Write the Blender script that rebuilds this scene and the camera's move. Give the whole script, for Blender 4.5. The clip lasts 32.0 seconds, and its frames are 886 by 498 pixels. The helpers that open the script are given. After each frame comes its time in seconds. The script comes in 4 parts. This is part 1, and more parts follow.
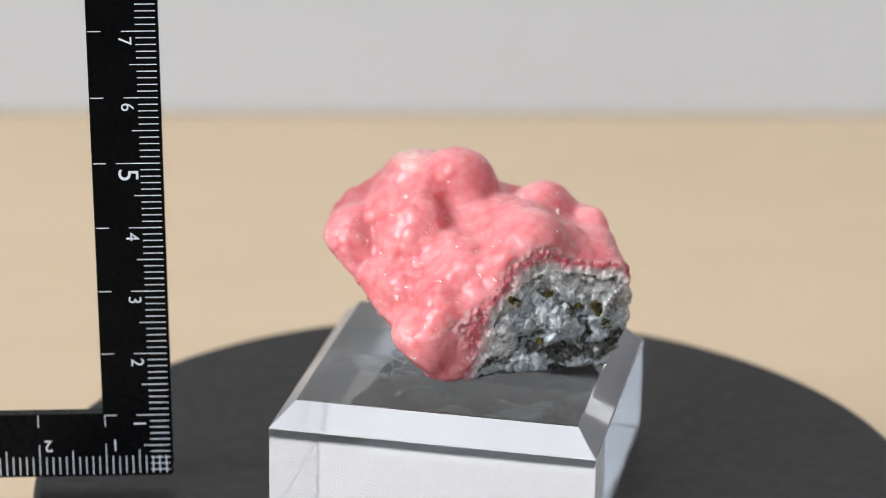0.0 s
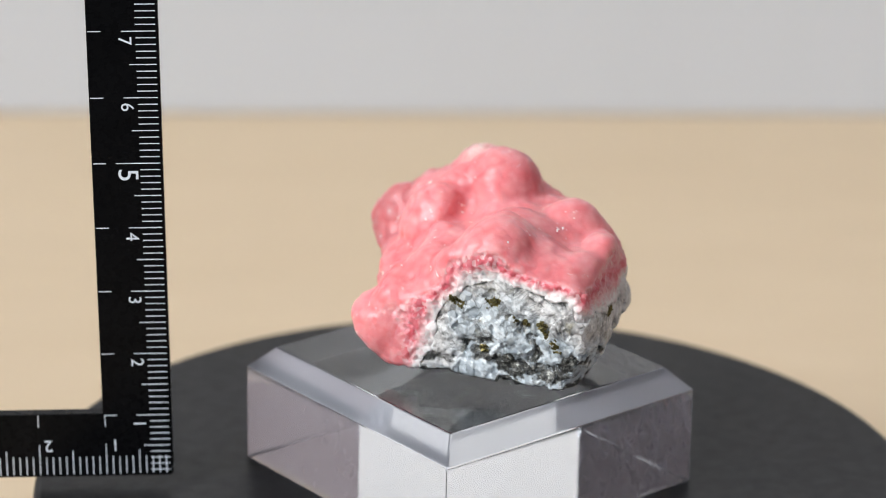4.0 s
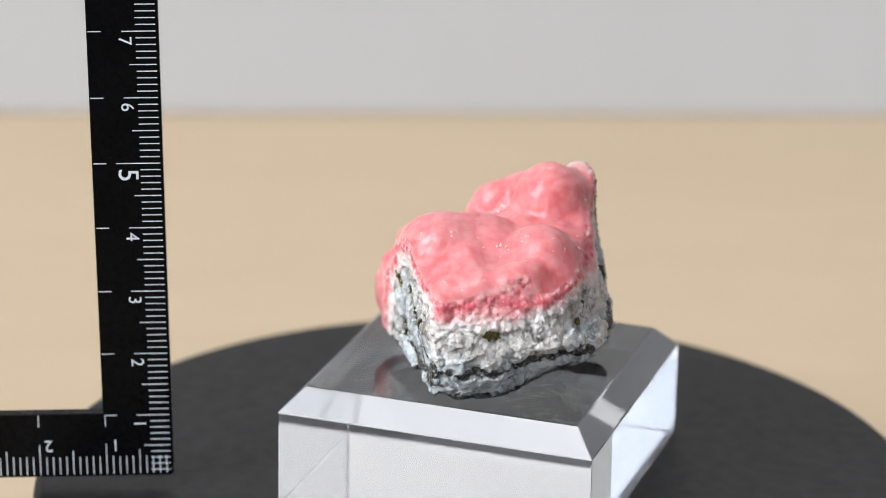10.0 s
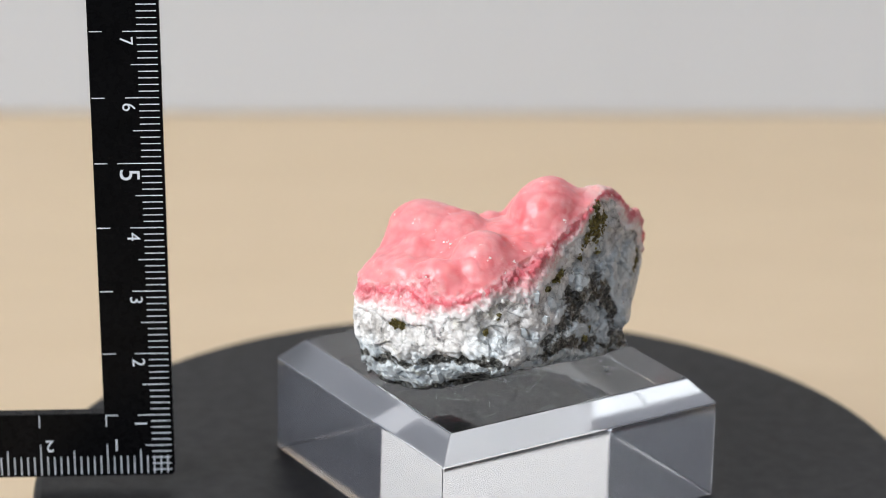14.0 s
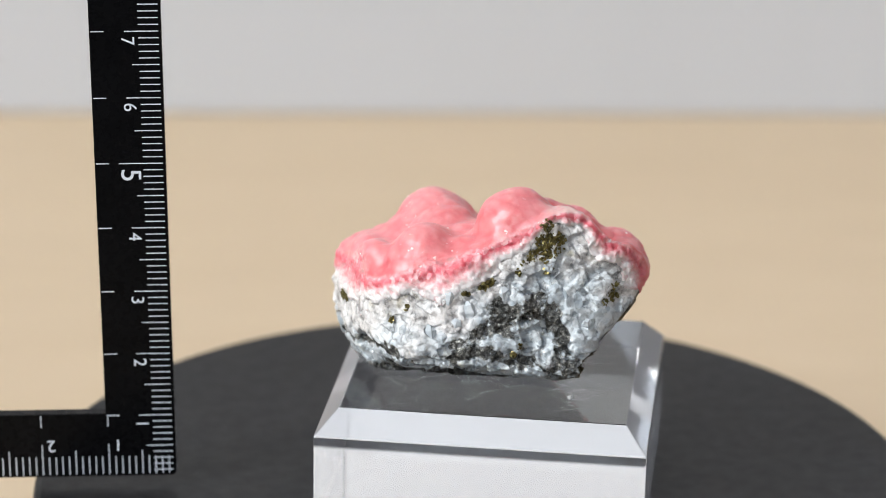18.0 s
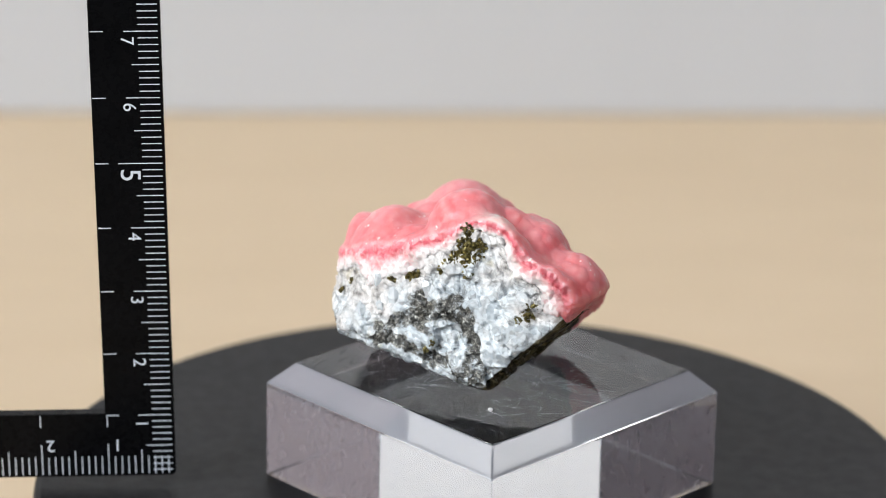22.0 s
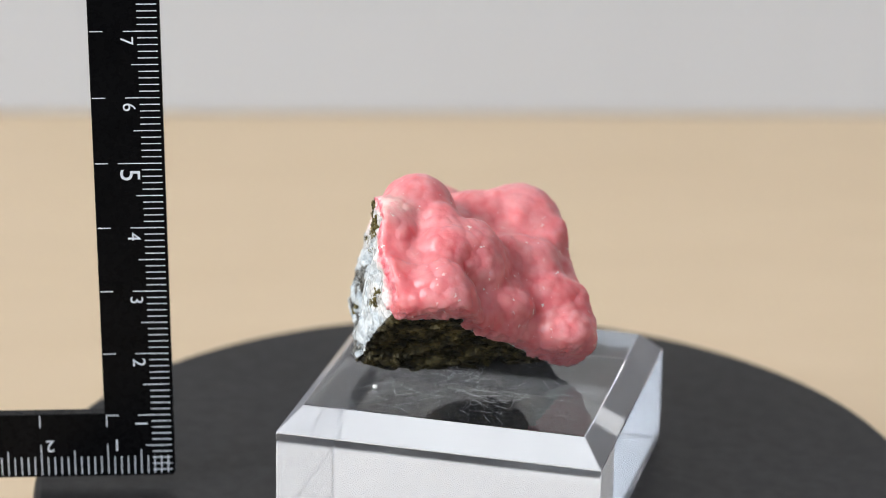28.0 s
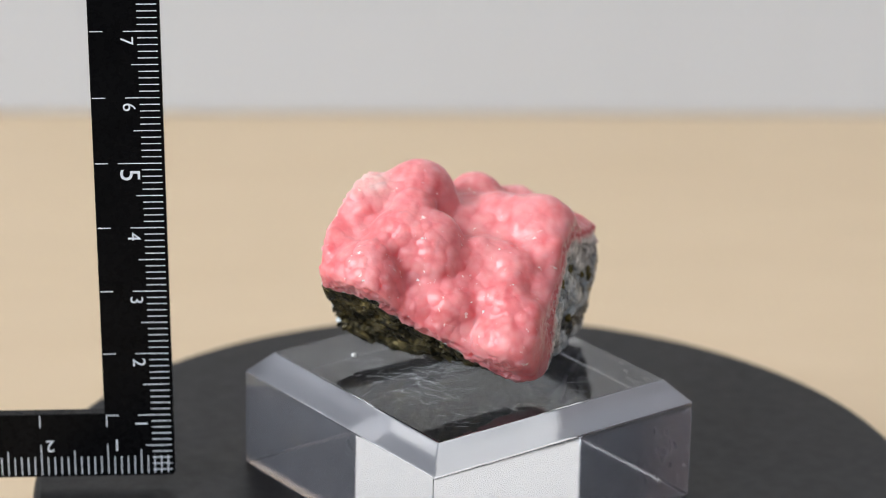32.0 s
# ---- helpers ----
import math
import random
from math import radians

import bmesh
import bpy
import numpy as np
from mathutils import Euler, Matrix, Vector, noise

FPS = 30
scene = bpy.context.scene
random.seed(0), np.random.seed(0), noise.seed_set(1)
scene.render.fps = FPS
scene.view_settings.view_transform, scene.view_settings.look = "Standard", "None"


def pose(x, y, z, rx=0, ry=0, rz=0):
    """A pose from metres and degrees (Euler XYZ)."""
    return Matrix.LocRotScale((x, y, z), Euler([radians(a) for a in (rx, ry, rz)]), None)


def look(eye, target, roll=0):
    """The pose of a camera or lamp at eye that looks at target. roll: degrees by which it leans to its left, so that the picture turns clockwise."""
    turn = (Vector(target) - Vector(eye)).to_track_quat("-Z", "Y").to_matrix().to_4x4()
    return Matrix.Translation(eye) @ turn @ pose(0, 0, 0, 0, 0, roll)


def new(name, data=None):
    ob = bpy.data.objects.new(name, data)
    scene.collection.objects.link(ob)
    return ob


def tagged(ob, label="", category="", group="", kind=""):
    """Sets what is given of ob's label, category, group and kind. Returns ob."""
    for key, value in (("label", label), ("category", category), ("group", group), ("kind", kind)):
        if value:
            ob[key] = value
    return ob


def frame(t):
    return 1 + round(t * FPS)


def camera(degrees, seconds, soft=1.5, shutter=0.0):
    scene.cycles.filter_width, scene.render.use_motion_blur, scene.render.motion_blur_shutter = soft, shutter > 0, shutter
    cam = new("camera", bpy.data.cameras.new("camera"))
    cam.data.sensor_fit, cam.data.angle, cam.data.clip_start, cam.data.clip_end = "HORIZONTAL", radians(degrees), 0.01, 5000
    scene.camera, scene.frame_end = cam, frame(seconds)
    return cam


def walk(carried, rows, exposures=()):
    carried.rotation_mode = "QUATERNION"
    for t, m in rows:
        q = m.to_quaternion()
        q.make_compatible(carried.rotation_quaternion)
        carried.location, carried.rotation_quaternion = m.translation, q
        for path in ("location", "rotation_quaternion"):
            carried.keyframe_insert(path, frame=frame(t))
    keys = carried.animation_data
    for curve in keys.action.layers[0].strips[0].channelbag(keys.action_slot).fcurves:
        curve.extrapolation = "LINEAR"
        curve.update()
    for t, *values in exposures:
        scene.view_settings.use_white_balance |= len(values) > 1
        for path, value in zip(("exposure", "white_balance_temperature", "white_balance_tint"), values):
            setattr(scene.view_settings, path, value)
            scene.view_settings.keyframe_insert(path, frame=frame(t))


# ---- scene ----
CM = 0.01
TURN = 9.737          # degrees a second, clockwise seen from above

# ---- camera ----
cam = camera(17.0, 32.0, soft=0.55)
EYE = Vector((0.0, -0.43066, 0.19359))
YAW, PITCH, ROLL = radians(0.814), radians(19.868), 0.983
AIM = EYE + Vector((-math.sin(YAW) * math.cos(PITCH), math.cos(YAW) * math.cos(PITCH), -math.sin(PITCH)))
cam.data.dof.use_dof = True
cam.data.dof.focus_distance = 0.441
cam.data.dof.aperture_fstop = 15.0
walk(cam, [(0.0, look(EYE, AIM, ROLL)), (32.0, look(EYE, AIM, ROLL))], exposures=[(0.0, 0.0), (32.0, 0.0)])

# ---- light ----
world = bpy.data.worlds.new("world")
scene.world = world
world.use_nodes = True
sky = world.node_tree.nodes.new("ShaderNodeTexSky")
sky.sky_type, sky.sun_disc = "NISHITA", False
sky.sun_elevation, sky.sun_rotation = radians(40), radians(250)
world.node_tree.links.new(sky.outputs["Color"], world.node_tree.nodes["Background"].inputs["Color"])
world.node_tree.nodes["Background"].inputs["Strength"].default_value = 0.12

WINDOW = (-1.60, -1.16, 1.36, 0.92, 1.40)   # x of the wall, centre y and z, width and height
ADDED_SIDE_WINDOW = (-1.60, -2.38, 1.20, 1.46, 1.16)   # a second window in the same wall, added to brighten the acrylic
ADDED_HIGH_WINDOW = (-1.60, -0.12, 1.96, 0.62, 0.30)   # small, near the ceiling past the navy corner; added to brighten the acrylic rim
BLIND = 0.30                                  # the lowest part of that window, below the glare of the sky
ADDED_SOUTH_WINDOWS = ((-1.00, 1.38, 1.16, 1.10), (1.42, 1.42, 1.06, 1.02))   # added openings in the wall behind: centre x and z, width and height
lamp_data = bpy.data.lights.new("window_daylight", "AREA")
lamp_data.shape, lamp_data.size, lamp_data.size_y = "RECTANGLE", WINDOW[3] - 0.06, WINDOW[4] - BLIND - 0.03
lamp_data.energy, lamp_data.color = 91.5, (0.95, 0.985, 1.0)
lamp = new("window_daylight", lamp_data)
lamp.matrix_world = look((WINDOW[0] - 0.03, WINDOW[1], WINDOW[2] + BLIND / 2), (0.5, WINDOW[1] + 0.2, WINDOW[2] - 0.5))
# added fill lamps in unseen openings, to brighten the acrylic's faces
for name, at, to, wide, high in [("south_fill_light", (x, -3.23, z), (x, 0.5, z), w, h) for x, z, w, h in ADDED_SOUTH_WINDOWS] + [
        ("side_fill_light", (ADDED_SIDE_WINDOW[0] - 0.03, ADDED_SIDE_WINDOW[1], ADDED_SIDE_WINDOW[2]), (0.5, ADDED_SIDE_WINDOW[1], ADDED_SIDE_WINDOW[2]), ADDED_SIDE_WINDOW[3], ADDED_SIDE_WINDOW[4]),
        ("high_fill_light", (ADDED_HIGH_WINDOW[0] - 0.03, ADDED_HIGH_WINDOW[1], ADDED_HIGH_WINDOW[2]), (0.5, ADDED_HIGH_WINDOW[1], ADDED_HIGH_WINDOW[2]), ADDED_HIGH_WINDOW[3], ADDED_HIGH_WINDOW[4])]:
    soft_data = bpy.data.lights.new(name, "AREA")
    soft_data.shape, soft_data.size, soft_data.size_y = "RECTANGLE", wide - 0.06, high - 0.06
    soft_data.energy, soft_data.color = 4.2 * wide * high, (0.90, 0.95, 1.0)
    soft = new(name, soft_data)
    soft.matrix_world = look(at, to)


# ---- materials ----
def material(name):
    m = bpy.data.materials.new(name)
    m.use_nodes = True
    return m, m.node_tree.nodes, m.node_tree.links, m.node_tree.nodes["Principled BSDF"]


def coords(nodes, links, scale=1.0, generated="Object"):
    tc, mp = nodes.new("ShaderNodeTexCoord"), nodes.new("ShaderNodeMapping")
    mp.inputs["Scale"].default_value = scale if isinstance(scale, tuple) else (scale,) * 3
    links.new(tc.outputs[generated], mp.inputs["Vector"])
    return mp.outputs["Vector"]


def noise_tex(nodes, links, vec, scale, detail=4.0, rough=0.6, distort=0.0):
    n = nodes.new("ShaderNodeTexNoise")
    n.inputs["Scale"].default_value, n.inputs["Detail"].default_value = scale, detail
    n.inputs["Roughness"].default_value, n.inputs["Distortion"].default_value = rough, distort
    links.new(vec, n.inputs["Vector"])
    return n.outputs["Fac"]


def n_color(nodes, links, vec, scale):
    n = nodes.new("ShaderNodeTexNoise")
    n.inputs["Scale"].default_value, n.inputs["Detail"].default_value = scale, 3.0
    links.new(vec, n.inputs["Vector"])
    return n.outputs["Color"]


def voronoi(nodes, links, vec, scale, feature="F1", out="Distance"):
    n = nodes.new("ShaderNodeTexVoronoi")
    n.feature = feature
    n.inputs["Scale"].default_value = scale
    links.new(vec, n.inputs["Vector"])
    return n.outputs[out]


def ramp(nodes, links, fac, *stops):
    n = nodes.new("ShaderNodeValToRGB")
    e = n.color_ramp.elements
    while len(e) < len(stops):
        e.new(0.5)
    for el, (at, col) in zip(e, stops):
        el.position = at
        el.color = (*col, 1.0) if isinstance(col, tuple) else (col, col, col, 1.0)
    links.new(fac, n.inputs["Fac"])
    return n.outputs["Color"]


def mix(nodes, links, fac, a, b, blend="MIX"):
    n = nodes.new("ShaderNodeMix")
    n.data_type, n.blend_type = "RGBA", blend
    for socket, value in ((n.inputs[0], fac), (n.inputs[6], a), (n.inputs[7], b)):
        if isinstance(value, (int, float)):
            socket.default_value = value
        elif isinstance(value, tuple):
            socket.default_value = (*value, 1.0)
        else:
            links.new(value, socket)
    return n.outputs[2]


def maths(nodes, links, op, a, b=0.0):
    n = nodes.new("ShaderNodeMath")
    n.operation = op
    for socket, value in ((n.inputs[0], a), (n.inputs[1], b)):
        if isinstance(value, (int, float)):
            socket.default_value = value
        else:
            links.new(value, socket)
    return n.outputs[0]


def attribute(nodes, name):
    n = nodes.new("ShaderNodeAttribute")
    n.attribute_name = name
    return n.outputs["Fac"]


def bump(nodes, links, bsdf, height, strength, distance):
    n = nodes.new("ShaderNodeBump")
    n.inputs["Strength"].default_value, n.inputs["Distance"].default_value = strength, distance
    links.new(height, n.inputs["Height"])
    links.new(n.outputs["Normal"], bsdf.inputs["Normal"])


def plain(name, color, rough=0.5, metal=0.0, vary=0.12, scale=40.0, relief=0.0, relief_scale=400.0):
    m, nodes, links, bsdf = material(name)
    vec = coords(nodes, links)
    n1 = noise_tex(nodes, links, vec, scale)
    dark = tuple(c * (1 - vary) for c in color)
    light = tuple(min(1, c * (1 + vary)) for c in color)
    links.new(ramp(nodes, links, n1, (0.3, dark), (0.7, light)), bsdf.inputs["Base Color"])
    n2 = noise_tex(nodes, links, vec, scale * 6)
    links.new(ramp(nodes, links, n2, (0.2, max(0, rough - 0.07)), (0.8, min(1, rough + 0.07))), bsdf.inputs["Roughness"])
    bsdf.inputs["Metallic"].default_value = metal
    if relief:
        bump(nodes, links, bsdf, noise_tex(nodes, links, vec, relief_scale, 6.0), 0.4, relief)
    return m


def wood_material():
    m, nodes, links, bsdf = material("pale_wood_laminate")
    vec = coords(nodes, links, (3.0, 12.0, 10.0))
    grain = noise_tex(nodes, links, vec, 3.0, 6.0, 0.6, 0.6)
    fine = noise_tex(nodes, links, coords(nodes, links, (8.0, 300.0, 40.0)), 3.0, 3.0)
    col = ramp(nodes, links, grain, (0.3, (0.57, 0.435, 0.285)), (0.55, (0.60, 0.463, 0.308)), (0.8, (0.617, 0.48, 0.327)))
    col = mix(nodes, links, 0.25, col, ramp(nodes, links, fine, (0.3, (0.485, 0.365, 0.233)), (0.7, (0.655, 0.515, 0.355))))
    links.new(col, bsdf.inputs["Base Color"])
    bsdf.inputs["Roughness"].default_value = 0.45
    bump(nodes, links, bsdf, fine, 0.15, 0.0002)
    return m


def acrylic_material(name, haze_low, haze_high, rough=0.0, smeared=0.04):
    m, nodes, links, bsdf = material(name)
    bsdf.inputs["Base Color"].default_value = (0.985, 0.99, 0.995, 1)
    bsdf.inputs["Transmission Weight"].default_value = 1.0
    bsdf.inputs["IOR"].default_value = 1.49
    vec = coords(nodes, links)
    smear = noise_tex(nodes, links, vec, 260.0, 6.0, 0.65, 1.2)
    links.new(ramp(nodes, links, smear, (0.45, rough), (0.8, rough + smeared)), bsdf.inputs["Roughness"])
    # handling haze; on sides and rim it also stands in for light trapped inside
    haze = nodes.new("ShaderNodeBsdfDiffuse")
    haze.inputs["Color"].default_value = (0.82, 0.84, 0.94, 1)
    blend = nodes.new("ShaderNodeMixShader")
    links.new(ramp(nodes, links, smear, (0.3, haze_low), (0.75, haze_high)), blend.inputs["Fac"])
    links.new(bsdf.outputs["BSDF"], blend.inputs[1])
    glow = nodes.new("ShaderNodeBsdfTranslucent")
    glow.inputs["Color"].default_value = (0.82, 0.84, 0.94, 1)
    both = nodes.new("ShaderNodeMixShader")
    links.new(haze.outputs["BSDF"], both.inputs[1])
    links.new(glow.outputs["BSDF"], both.inputs[2])
    links.new(both.outputs["Shader"], blend.inputs[2])
    links.new(blend.outputs["Shader"], nodes["Material Output"].inputs["Surface"])
    return m


def facets(nodes, links, vec, scale):
    """Height of flat crystal faces, each tilted its own way."""
    cell = nodes.new("ShaderNodeTexVoronoi")
    cell.inputs["Scale"].default_value = scale
    links.new(vec, cell.inputs["Vector"])
    away, lean, height = (nodes.new("ShaderNodeVectorMath") for _ in range(3))
    away.operation, lean.operation, height.operation = "SUBTRACT", "SUBTRACT", "DOT_PRODUCT"
    links.new(vec, away.inputs[0])
    links.new(cell.outputs["Position"], away.inputs[1])
    links.new(cell.outputs["Color"], lean.inputs[0])
    lean.inputs[1].default_value = (0.5, 0.5, 0.5)
    links.new(away.outputs["Vector"], height.inputs[0])
    links.new(lean.outputs["Vector"], height.inputs[1])
    return height.outputs["Value"]


def crust_material():
    m, nodes, links, bsdf = material("pink_botryoidal_crust")
    vec = coords(nodes, links)
    broad = noise_tex(nodes, links, vec, 130.0, 3.0)
    mid = noise_tex(nodes, links, vec, 420.0, 5.0, 0.65)
    fine = noise_tex(nodes, links, vec, 1500.0, 5.0)
    knob, cut, band, rim = (attribute(nodes, k) for k in ("knob", "cut", "band", "rim"))
    skin = ramp(nodes, links, broad, (0.30, (0.66, 0.135, 0.155)), (0.50, (0.74, 0.195, 0.215)), (0.72, (0.81, 0.29, 0.305)))
    skin = mix(nodes, links, maths(nodes, links, "MULTIPLY", knob, 0.38), skin, (0.86, 0.44, 0.43))
    skin = mix(nodes, links, ramp(nodes, links, mid, (0.58, 0.0), (0.75, 0.25)), skin, (0.90, 0.52, 0.50))
    swirl = mix(nodes, links, 0.0012, vec, n_color(nodes, links, vec, 500.0))
    pebble = voronoi(nodes, links, swirl, 820.0, "SMOOTH_F1")
    skin = mix(nodes, links, ramp(nodes, links, pebble, (0.15, 0.20), (0.55, 0.0)), skin, (0.88, 0.48, 0.47))
    pale = maths(nodes, links, "MULTIPLY", attribute(nodes, "pale"), ramp(nodes, links, mid, (0.30, 0.2), (0.50, 1.0)))
    skin = mix(nodes, links, pale, skin, (0.90, 0.72, 0.66))
    grains = voronoi(nodes, links, vec, 1500.0, "F1", "Color")
    layer = maths(nodes, links, "ADD", band, maths(nodes, links, "MULTIPLY", maths(nodes, links, "SUBTRACT", mix(nodes, links, 0.5, mid, fine), 0.5), 0.8))
    broken = ramp(nodes, links, layer, (0.05, (0.84, 0.50, 0.50)), (0.25, (0.78, 0.24, 0.27)), (0.46, (0.68, 0.13, 0.165)), (0.64, (0.82, 0.42, 0.43)), (0.86, (0.88, 0.80, 0.78)))
    broken = mix(nodes, links, maths(nodes, links, "MULTIPLY", ramp(nodes, links, grains, (0.50, 0.0), (0.85, 0.6)), ramp(nodes, links, broad, (0.38, 0.25), (0.58, 1.0))), broken, (0.90, 0.80, 0.78))
    broken = mix(nodes, links, ramp(nodes, links, grains, (0.10, 0.3), (0.35, 0.0)), broken, (0.56, 0.06, 0.09))
    col = mix(nodes, links, cut, skin, broken)
    white_edge = maths(nodes, links, "MULTIPLY", rim, ramp(nodes, links, mid, (0.50, 0.0), (0.62, 0.6)))
    col = mix(nodes, links, white_edge, col, (0.90, 0.80, 0.78))
    specks = noise_tex(nodes, links, vec, 800.0, 3.0, 0.55)
    patch = noise_tex(nodes, links, vec, 110.0, 2.0)
    # white specks of the crust, and its sparkle painted into the colour
    sparkle_fleck = maths(nodes, links, "MULTIPLY", ramp(nodes, links, specks, (0.665, 0.0), (0.72, 1.0)), ramp(nodes, links, patch, (0.42, 0.0), (0.54, 0.9)))
    col = mix(nodes, links, sparkle_fleck, col, (0.92, 0.80, 0.77))
    links.new(col, bsdf.inputs["Base Color"])
    links.new(ramp(nodes, links, mid, (0.3, 0.28), (0.7, 0.46)), bsdf.inputs["Roughness"])
    bsdf.inputs["Subsurface Weight"].default_value = 0.85
    links.new(mix(nodes, links, maths(nodes, links, "MAXIMUM", cut, band), (1.0, 0.45, 0.4), (0.22, 0.22, 0.22)), bsdf.inputs["Subsurface Radius"])
    bsdf.inputs["Subsurface Scale"].default_value = 0.0055
    sugar = maths(nodes, links, "MULTIPLY", facets(nodes, links, vec, 1200.0), maths(nodes, links, "MULTIPLY", cut, 0.55))
    grain = maths(nodes, links, "MULTIPLY", mix(nodes, links, 0.5, fine, mid), 0.00011)
    grain = maths(nodes, links, "SUBTRACT", grain, maths(nodes, links, "MULTIPLY", maths(nodes, links, "MULTIPLY", pebble, pebble), 0.00008))
    bump(nodes, links, bsdf, maths(nodes, links, "ADD", grain, sugar), 1.0, 1.0)
    return m


def matrix_material():
    m, nodes, links, bsdf = material("grey_quartz_matrix")
    vec = coords(nodes, links)
    depth, dark, crystal, under, grey = (attribute(nodes, k) for k in ("depth", "matrix_dark", "crystal", "under", "grey"))
    grains = voronoi(nodes, links, vec, 900.0, "F1", "Color")
    broad = noise_tex(nodes, links, vec, 150.0, 5.0, 0.65)
    mid = noise_tex(nodes, links, vec, 420.0, 7.0, 0.7, 0.4)
    fine = noise_tex(nodes, links, vec, 1400.0, 6.0, 0.7)
    quartz = ramp(nodes, links, crystal, (0.0, (0.34, 0.39, 0.43)), (0.4, (0.54, 0.60, 0.64)), (0.75, (0.70, 0.755, 0.785)), (1.0, (0.86, 0.89, 0.90)))
    quartz = mix(nodes, links, 0.5, quartz, ramp(nodes, links, grains, (0.1, (0.34, 0.38, 0.41)), (0.5, (0.70, 0.745, 0.77)), (0.9, (0.92, 0.93, 0.93))))
    quartz = mix(nodes, links, ramp(nodes, links, fine, (0.28, 0.75), (0.42, 0.0)), quartz, (0.20, 0.21, 0.21))
    chalk = ramp(nodes, links, mid, (0.36, (0.24, 0.225, 0.215)), (0.46, (0.64, 0.61, 0.59)), (0.60, (0.90, 0.87, 0.85)))
    near = maths(nodes, links, "ADD", depth, maths(nodes, links, "MULTIPLY", maths(nodes, links, "SUBTRACT", broad, 0.5), 0.7))
    col = mix(nodes, links, ramp(nodes, links, near, (0.04, 1.0), (0.26, 0.0)), quartz, chalk)
    veins = noise_tex(nodes, links, vec, 230.0, 8.0, 0.75, 0.8)
    veins = maths(nodes, links, "ADD", veins, maths(nodes, links, "MULTIPLY", grey, 0.045))
    col = mix(nodes, links, ramp(nodes, links, veins, (0.57, 0.0), (0.66, 0.85)), col, (0.12, 0.12, 0.115))
    wavy = mix(nodes, links, 0.004, vec, n_color(nodes, links, vec, 320.0))
    seam = voronoi(nodes, links, wavy, 340.0, "DISTANCE_TO_EDGE")
    seam = maths(nodes, links, "MULTIPLY", ramp(nodes, links, seam, (0.015, 1.0), (0.075, 0.0)), ramp(nodes, links, broad, (0.46, 0.0), (0.62, 0.6)))
    col = mix(nodes, links, seam, col, (0.11, 0.11, 0.105))
    rust = noise_tex(nodes, links, vec, 170.0, 4.0, 0.6)
    col = mix(nodes, links, ramp(nodes, links, rust, (0.60, 0.0), (0.70, 0.5)), col, (0.52, 0.46, 0.28))
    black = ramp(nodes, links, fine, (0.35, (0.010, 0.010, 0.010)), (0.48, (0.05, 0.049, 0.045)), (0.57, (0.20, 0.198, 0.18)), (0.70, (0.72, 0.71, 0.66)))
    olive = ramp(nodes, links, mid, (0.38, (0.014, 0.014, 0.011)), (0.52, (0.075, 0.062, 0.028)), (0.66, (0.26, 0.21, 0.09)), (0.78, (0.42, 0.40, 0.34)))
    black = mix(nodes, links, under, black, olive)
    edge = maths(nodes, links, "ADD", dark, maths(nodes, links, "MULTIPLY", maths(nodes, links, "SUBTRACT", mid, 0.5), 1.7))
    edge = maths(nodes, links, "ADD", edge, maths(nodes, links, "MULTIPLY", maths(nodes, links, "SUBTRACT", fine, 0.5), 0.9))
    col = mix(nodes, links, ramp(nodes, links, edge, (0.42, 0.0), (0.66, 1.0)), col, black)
    links.new(col, bsdf.inputs["Base Color"])
    links.new(ramp(nodes, links, grains, (0.2, 0.16), (0.8, 0.5)), bsdf.inputs["Roughness"])
    bsdf.inputs["Subsurface Weight"].default_value = 0.4
    bsdf.inputs["Subsurface Radius"].default_value = (0.9, 0.9, 0.9)
    bsdf.inputs["Subsurface Scale"].default_value = 0.0011
    relief = maths(nodes, links, "MULTIPLY", fine, 0.00022)
    for scale, slope in ((600.0, 0.60), (1500.0, 0.85)):
        relief = maths(nodes, links, "ADD", relief, maths(nodes, links, "MULTIPLY", facets(nodes, links, vec, scale), slope))
    bump(nodes, links, bsdf, relief, 0.9, 1.0)
    links.new(ramp(nodes, links, edge, (0.62, 0.0), (0.9, 0.5)), bsdf.inputs["Metallic"])
    return m


def pyrite_material():
    m, nodes, links, bsdf = material("brassy_sulphide")
    vec = coords(nodes, links)
    n = noise_tex(nodes, links, vec, 1200.0, 4.0)
    links.new(ramp(nodes, links, n, (0.35, (0.05, 0.042, 0.018)), (0.58, (0.24, 0.20, 0.075)), (0.8, (0.58, 0.52, 0.26))), bsdf.inputs["Base Color"])
    bsdf.inputs["Metallic"].default_value, bsdf.inputs["Roughness"].default_value = 0.85, 0.32
    return m


WOOD = wood_material()
ACRYLIC = acrylic_material("clear_acrylic_face", 0.003, 0.018)
# stronger pale share here imitates light guided inside the block
ACRYLIC_EDGE = acrylic_material("clear_acrylic_side", 0.030, 0.055)
ACRYLIC_RIM = acrylic_material("clear_acrylic_rim", 0.29, 0.29, 0.10, 0.0)
CRUST = crust_material()
MATRIX = matrix_material()
PYRITE = pyrite_material()
WALL = plain("matt_white_board", (0.56, 0.565, 0.583), 0.7, vary=0.02, scale=2.0, relief=0.0004, relief_scale=120.0)
REFLECTOR_CARD = plain("white_reflector_card", (0.84, 0.84, 0.85), 0.7, vary=0.02, scale=2.0)
DIM_WALL = plain("mauve_grey_wall_paint", (0.30, 0.245, 0.26), 0.7, vary=0.04, scale=2.0)
# tones of unseen wall sections, set to darken refractions and side fill
NAVY = plain("dark_navy_unseen_wall", (0.012, 0.015, 0.026), 0.6, vary=0.15, scale=4.0)
